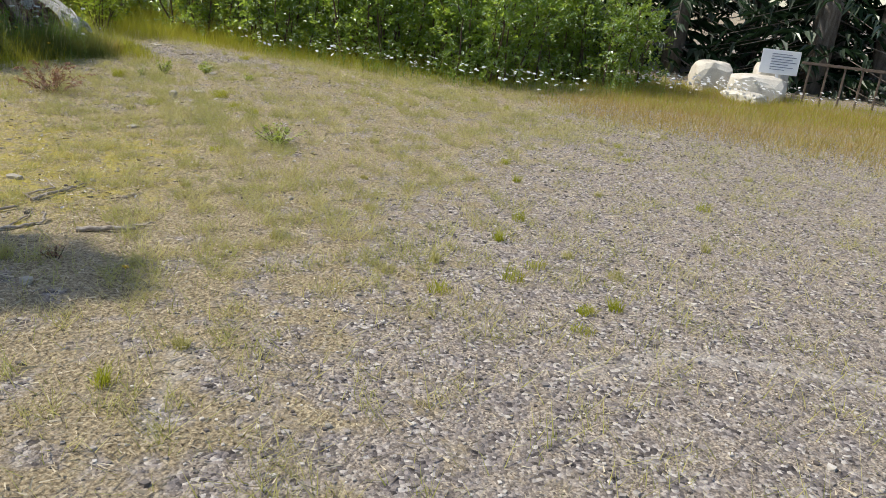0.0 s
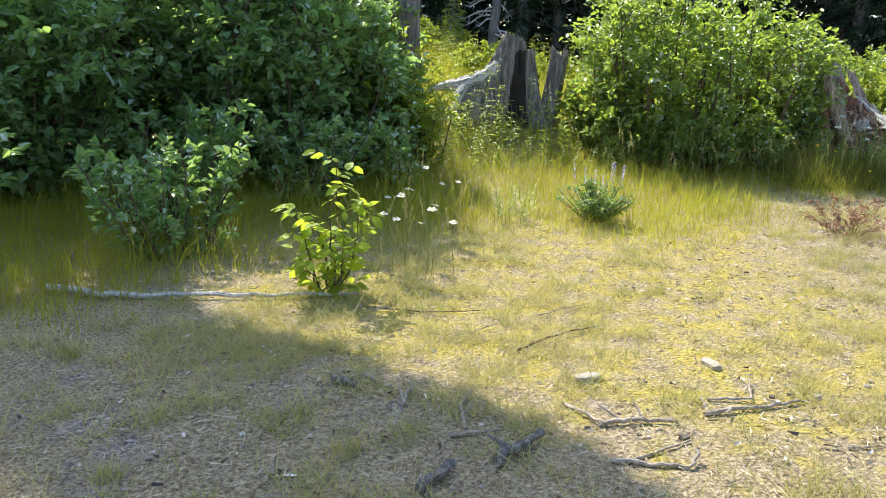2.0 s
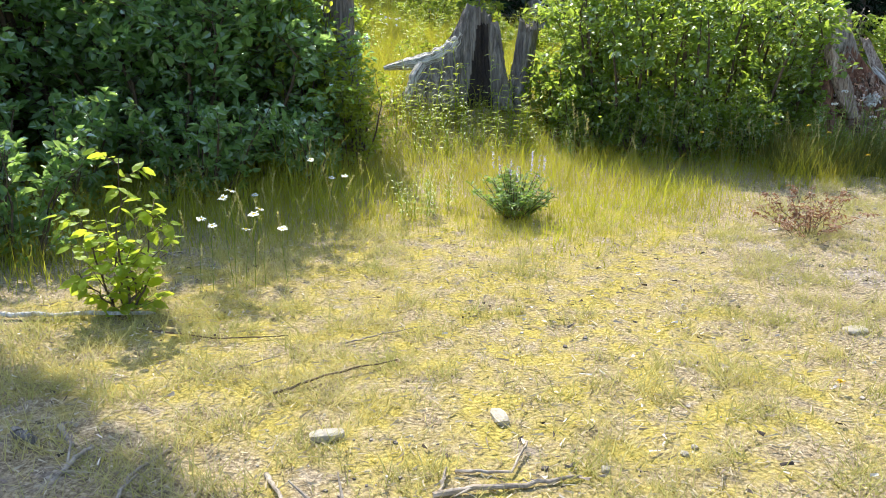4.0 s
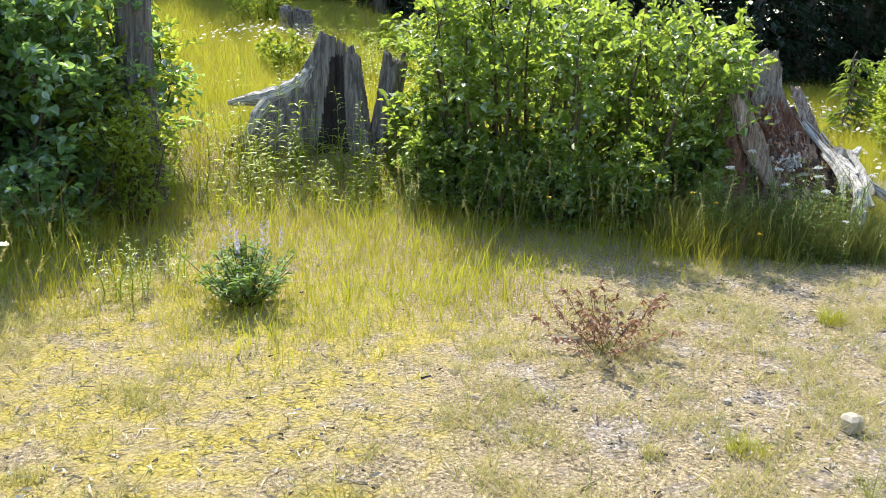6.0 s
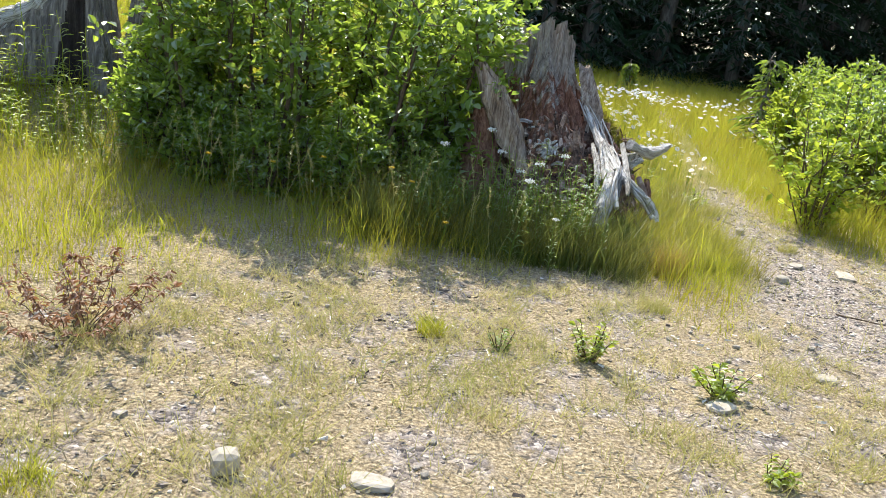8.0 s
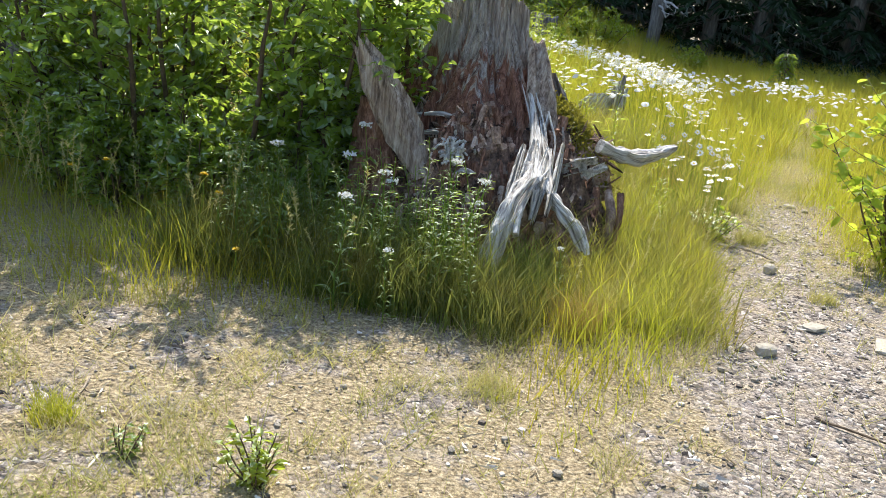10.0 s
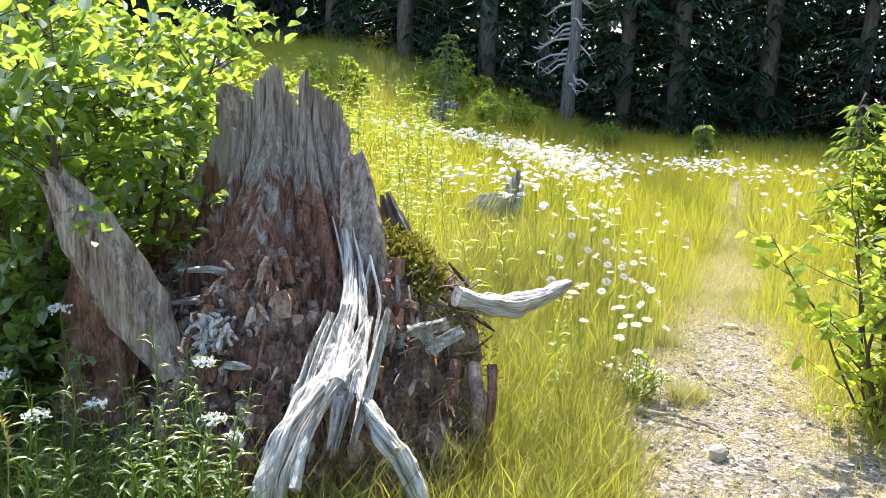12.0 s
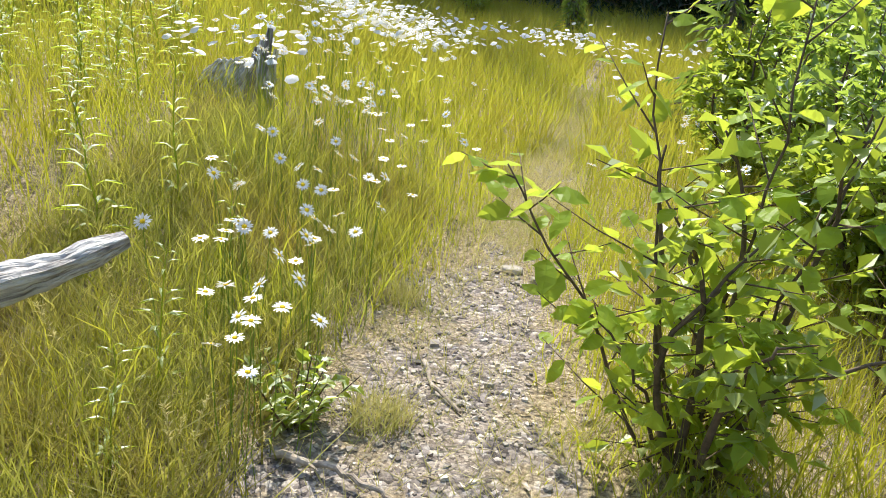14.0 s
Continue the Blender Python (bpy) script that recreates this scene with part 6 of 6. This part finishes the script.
for n, (x, y, q) in enumerate([(-1.66, 3.9, 1.1), (-1.47, 3.9, 1.15), (-1.41, 3.92, 1.1), (-1.36, 3.88, 1.2), (-1.31, 3.95, 1.05), (-1.18, 3.9, 1.15), (-1.58, 3.85, 1.05), (-1.48, 4.0, 1.25),
                               (-1.04, 5.35, 1.05), (-0.98, 5.2, 1.0), (-1.14, 5.25, 1.05), (-1.5, 4.9, 1.0)]):
    m = pose(x, y, float(land(x, y)), 0, 0, fr.uniform(0, 360)) @ Matrix.Scale(q, 4)
    if n < 3:
        shade[n].matrix_world = m
    else:
        copy_thing(shade[n % 3], pose(0, 0, 0)).matrix_world = m



def far_daisies(name, label, areas, size, height):
    """Drifts of daisies too many to count."""
    ps, pf, n0 = [], [], 0
    for cx, cy, rx, ry, count in areas:
        x, y = fr.normal(cx, rx, count), fr.normal(cy, ry, count)
        z = land(x, y) + height * fr.uniform(0.7, 1.25, count)
        for k in range(count):
            tilt = unit(np.array([fr.normal(0, 0.35), fr.normal(-0.15, 0.35), 1.0]))
            a = np.arange(7) / 7 * 2 * np.pi
            u = unit(np.cross(tilt, [1, 0.2, 0]))
            w = np.cross(tilt, u)
            ring = [x[k], y[k], z[k]] + (u * np.cos(a)[:, None] + w * np.sin(a)[:, None]) * size * fr.uniform(0.8, 1.2, (7, 1))
            ps.append(np.r_[ring, [[x[k], y[k], z[k] + size * 0.2]]])
            pf.append(np.stack([np.arange(7), (np.arange(7) + 1) % 7, np.full(7, 7)], -1) + n0)
            n0 += 8
    ob = tagged(new(name, np_mesh(name, np.concatenate(ps), np.concatenate(pf), M_PETAL)), label, "flowers", kind="stuff")
    return ob


far_daisies("daisy_drift", "drift of white daisies across the sunlit meadow", [(3.9, 16.6, 0.7, 0.8, 330), (4.8, 17.4, 0.6, 0.7, 260), (5.0, 15.6, 0.35, 0.5, 110), (4.7, 14.2, 0.3, 0.5, 60), (4.5, 12.2, 0.28, 0.25, 60),
                                                                               (6.9, 18.0, 0.6, 0.8, 150), (9.0, 17.5, 1.0, 1.2, 120), (-2.2, 17.5, 0.9, 0.8, 120), (7.8, 13.6, 0.5, 0.6, 40)], 0.036, 0.36)
far_daisies("daisy_drift", "white daisies along the foot of the bushes", [(10.6, 0.2, 0.5, 0.5, 130), (11.2, -0.9, 0.4, 0.5, 110), (7.55, 3.6, 0.2, 1.0, 60), (7.45, 5.5, 0.2, 0.8, 40), (8.0, 1.7, 0.3, 0.5, 60), (12.0, -3.0, 0.3, 0.8, 60)], 0.028, 0.3)

for n, (x, y) in enumerate([(-1.02, 0.62), (2.2, 2.1), (1.2, 2.6), (4.6, 2.4)]):
    d = thing("dandelion", "yellow dandelion flower on short stem", "flower", (x, y, float(land(x, y))), "dandelions")
    part("stem", np_mesh("stem", *tube(np.array([[0, 0, -0.01], [0.004, 0, 0.05]]), [0.002, 0.0015], 5), M_WEED), d)
    a = np.random.default_rng(n).uniform(0, 6.28, 40)
    v, f = leaves(np.tile([0.004, 0, 0.05], (40, 1)), np.stack([np.cos(a), np.sin(a), np.linspace(0.1, 1.2, 40)], -1), np.tile([0, 0, 1.0], (40, 1)), np.full(40, 0.02), np.full(40, 0.006))
    part("petals", np_mesh("petals", v, f, M_YELLOW), d)


def weed_model(height, seed, head, label, group, name="tall_weed", leaf=0.09, n=26, mat=M_WEED):
    """A straight weed: stem, narrow leaves up it, and where asked a flat white flower cluster."""
    r = np.random.default_rng(seed)
    ob = thing(name, label, "plant", (0, 0, 0), group)
    top = np.array([r.normal(0, 0.05), r.normal(0, 0.05), height])
    line = bent((0, 0, -0.02), top, 7, 0.01, seed)
    part("stem", np_mesh("stem", *tube(line, np.linspace(0.005, 0.002, 7), 5), mat), ob)
    s = np.linspace(0.12, 0.98, n)
    at = np.stack([np.interp(s * 6, np.arange(7), line[:, c]) for c in range(3)], -1)
    a = np.arange(n) * 2.4 + r.normal(0, 0.5, n)
    s = np.clip(s + r.normal(0, 0.03, n), 0.1, 1)
    at = np.stack([np.interp(s * 6, np.arange(7), line[:, c]) for c in range(3)], -1)
    L = leaf * (1.1 - 0.55 * s) * r.uniform(0.8, 1.2, n)
    v, f = leaves(at, np.stack([np.cos(a), np.sin(a), 0.55 + 0 * a], -1), np.tile([0, 0, 1.0], (n, 1)), L, L * 0.17, 0.2, 0.35)
    part("foliage", np_mesh("foliage", v, f, mat), ob, kind="stuff")
    if head:
        k = 46
        b, q = r.uniform(0, 6.28, k), 0.034 * np.sqrt(r.uniform(0, 1, k))
        c = top + np.stack([np.cos(b) * q, np.sin(b) * q, 0.012 - 6 * q * q + r.normal(0, 0.004, k)], -1)
        v, f = leaves(c, r.normal(0, 1, (k, 3)) + [0, 0, 0.6], r.normal(0, 1, (k, 3)), np.full(k, 0.014), np.full(k, 0.011))
        part("flower_head", np_mesh("flower_head", v, f, M_PETAL), ob, "cream-white flower cluster")
    return ob


def strew(model_list, places):
    for n, (x, y, s) in enumerate(places):
        m = pose(x, y, float(land(x, y)), fr.normal(0, 5), fr.normal(0, 5), fr.uniform(0, 360)) @ Matrix.Scale(s, 4)
        if n < len(model_list):
            model_list[n].matrix_world = m
        else:
            ob = copy_thing(model_list[n % len(model_list)], m)
            ob.matrix_world = m


white = [weed_model(hgt, 740 + k, True, "tall weed with a white flower cluster beside the stump", "flowering weeds by the stump") for k, hgt in enumerate((0.62, 0.55, 0.7, 0.48))]
strew(white, [(4.22, 6.9, 1), (4.05, 6.78, 1), (4.45, 7.15, 0.9), (4.12, 7.3, 1.0), (3.85, 7.2, 1), (4.35, 7.35, 1.1), (3.9, 7.45, 1.0), (4.3, 6.75, 0.7), (3.6, 7.1, 1), (4.5, 7.3, 0.8), (5.0, 7.2, 0.5)])
green = [weed_model(hgt, 750 + k, False, "tall narrow-leaved green weed in the grass", "green weeds along the bushes") for k, hgt in enumerate((0.6, 0.45, 0.7))]
strew(green, [(fr.uniform(3.35, 4.55), fr.uniform(6.95, 7.45), fr.uniform(0.75, 1.05)) for _ in range(70)] + [(fr.uniform(3.3, 4.7), fr.uniform(6.9, 7.55), fr.uniform(0.4, 0.85)) for _ in range(40)] + [(fr.uniform(0.9, 3.6), fr.uniform(7.3, 7.9), fr.uniform(0.5, 1.0)) for _ in range(34)]
      + [(fr.normal(7.75, 0.22), fr.uniform(2.2, 6.5), fr.uniform(0.6, 1.1)) for _ in range(60)] + [(8.0 + 1.9 * q + fr.normal(0, 0.2), 2.0 - 1.7 * q + fr.normal(0, 0.2), fr.uniform(0.6, 1.1)) for q in np.linspace(0, 1, 40)])
fire = [weed_model(hgt, 760 + k, False, "bright green fireweed stalk with narrow leaves", "fireweed on the meadow", "fireweed", 0.14, 22, M_LEAF_LIME) for k, hgt in enumerate((0.75, 0.6, 0.9))]
strew(fire, [(0.05, 8.3, 1.1), (-0.35, 8.35, 0.9), (-0.2, 8.3, 1.0), (-0.5, 8.45, 0.95), (0.2, 8.4, 0.9), (0.45, 8.3, 0.85), (0.85, 8.45, 0.95), (-0.05, 8.15, 0.8), (0.6, 8.35, 0.75), (0.95, 8.4, 0.9), (1.05, 8.25, 0.75), (-0.6, 8.2, 0.7), (0.3, 8.15, 0.6), (0.75, 8.15, 0.6), (-0.15, 8.0, 0.55),
             (5.32, 9.15, 0.65), (5.38, 8.75, 0.6), (5.2, 10.0, 0.6), (4.9, 10.3, 0.9), (4.75, 9.9, 1.0)] + [(fr.uniform(2.4, 4.3), fr.uniform(10.2, 14.0), fr.uniform(0.6, 1.15)) for _ in range(60)]
      + [(fr.uniform(-1.5, 3.2), fr.uniform(12, 22), fr.uniform(0.8, 1.3)) for _ in range(110)])

for n, (x, y, hgt) in enumerate([(2.1, 6.75, 0.42), (2.45, 6.95, 0.38), (2.8, 6.8, 0.5), (3.2, 7.0, 0.45), (3.35, 6.9, 0.40), (3.6, 6.65, 0.25)]):
    d = thing("hawkweed", "yellow hawkweed flower on a tall stem by the bush", "flower", (x, y, float(land(x, y))), "yellow flowers by the bush")
    part("stem", np_mesh("stem", *tube(bent((0, 0, -0.01), (0.03, -0.02, hgt), 5, 0.006, n), [0.002] * 5, 5), M_WEED), d)
    a = np.random.default_rng(n).uniform(0, 6.28, 44)
    v, f = leaves(np.tile([0.03, -0.02, hgt], (44, 1)), np.stack([np.cos(a), np.sin(a), np.linspace(0.1, 1.2, 44)], -1), np.tile([0, 0, 1.0], (44, 1)), np.full(44, 0.022), np.full(44, 0.007))
    part("petals", np_mesh("petals", v, f, M_YELLOW), d)


def seed_stalk(height, seed, label, group):
    """A flowering grass: a thin stem with a loose seed head."""
    r = np.random.default_rng(seed)
    ob = thing("seeding_grass", label, "grass", (0, 0, 0), group)
    top = np.array([r.normal(0, 0.07), r.normal(0, 0.07), height])
    line = bent((0, 0, -0.01), top, 7, 0.008, seed)
    part("stem", np_mesh("stem", *tube(line, np.linspace(0.0022, 0.0012, 7), 4), M_SHORT, h=np.full(30, 0.3)), ob)
    n = 34
    u = r.uniform(0.74, 1.0, n)
    at = np.stack([np.interp(u * 6, np.arange(7), line[:, c]) for c in range(3)], -1)
    b = r.uniform(0, 6.28, n)
    v, f = leaves(at, np.stack([np.cos(b), np.sin(b), r.uniform(0.6, 1.8, n)], -1), np.tile([0, 0, 1.0], (n, 1)), r.uniform(0.012, 0.028, n), np.full(n, 0.005), plain=True)
    part("seed_head", np_mesh("seed_head", v, f, M_SHORT, h=np.full(len(v), 0.8)), ob, "loose straw-coloured seed head")
    return ob


stalks = [seed_stalk(hgt, 780 + k, "tall seeding grass stalk at the edge of the bushes", "seeding grass stalks") for k, hgt in enumerate((0.55, 0.62, 0.48, 0.42))]
strew(stalks, [(-1.2, 5.25, 1.05), (-1.18, 5.3, 0.95), (-1.2, 3.9, 0.9), (-1.0, 4.0, 0.95), (-1.3, 4.1, 0.85)] + [(fr.uniform(-1.9, -0.7), fr.uniform(3.8, 4.8), fr.uniform(0.5, 0.95)) for _ in range(22)] + [(fr.uniform(-2.6, -0.4), fr.uniform(4.8, 6.2), fr.uniform(0.6, 1.05)) for _ in range(30)]
      + [(fr.uniform(1.0, 4.0), fr.uniform(6.75, 7.5), fr.uniform(0.6, 1.1)) for _ in range(80)] + [(fr.uniform(5.05, 5.7), fr.uniform(7.0, 9.5), fr.uniform(0.5, 0.9)) for _ in range(26)])
pale = [weed_model(hgt, 790 + k, False, "pale green weed at the edge of the shade", "pale weeds by the lupin", "weed", 0.085, 24, M_LEAF_LIME) for k, hgt in enumerate((0.36, 0.3, 0.42))]
strew(pale, [(fr.normal(-0.35, 0.16), fr.normal(5.6, 0.22), fr.uniform(0.6, 1.0)) for _ in range(11)] + [(fr.uniform(-1.0, 1.2), fr.uniform(7.5, 8.3), fr.uniform(0.8, 1.5)) for _ in range(46)])
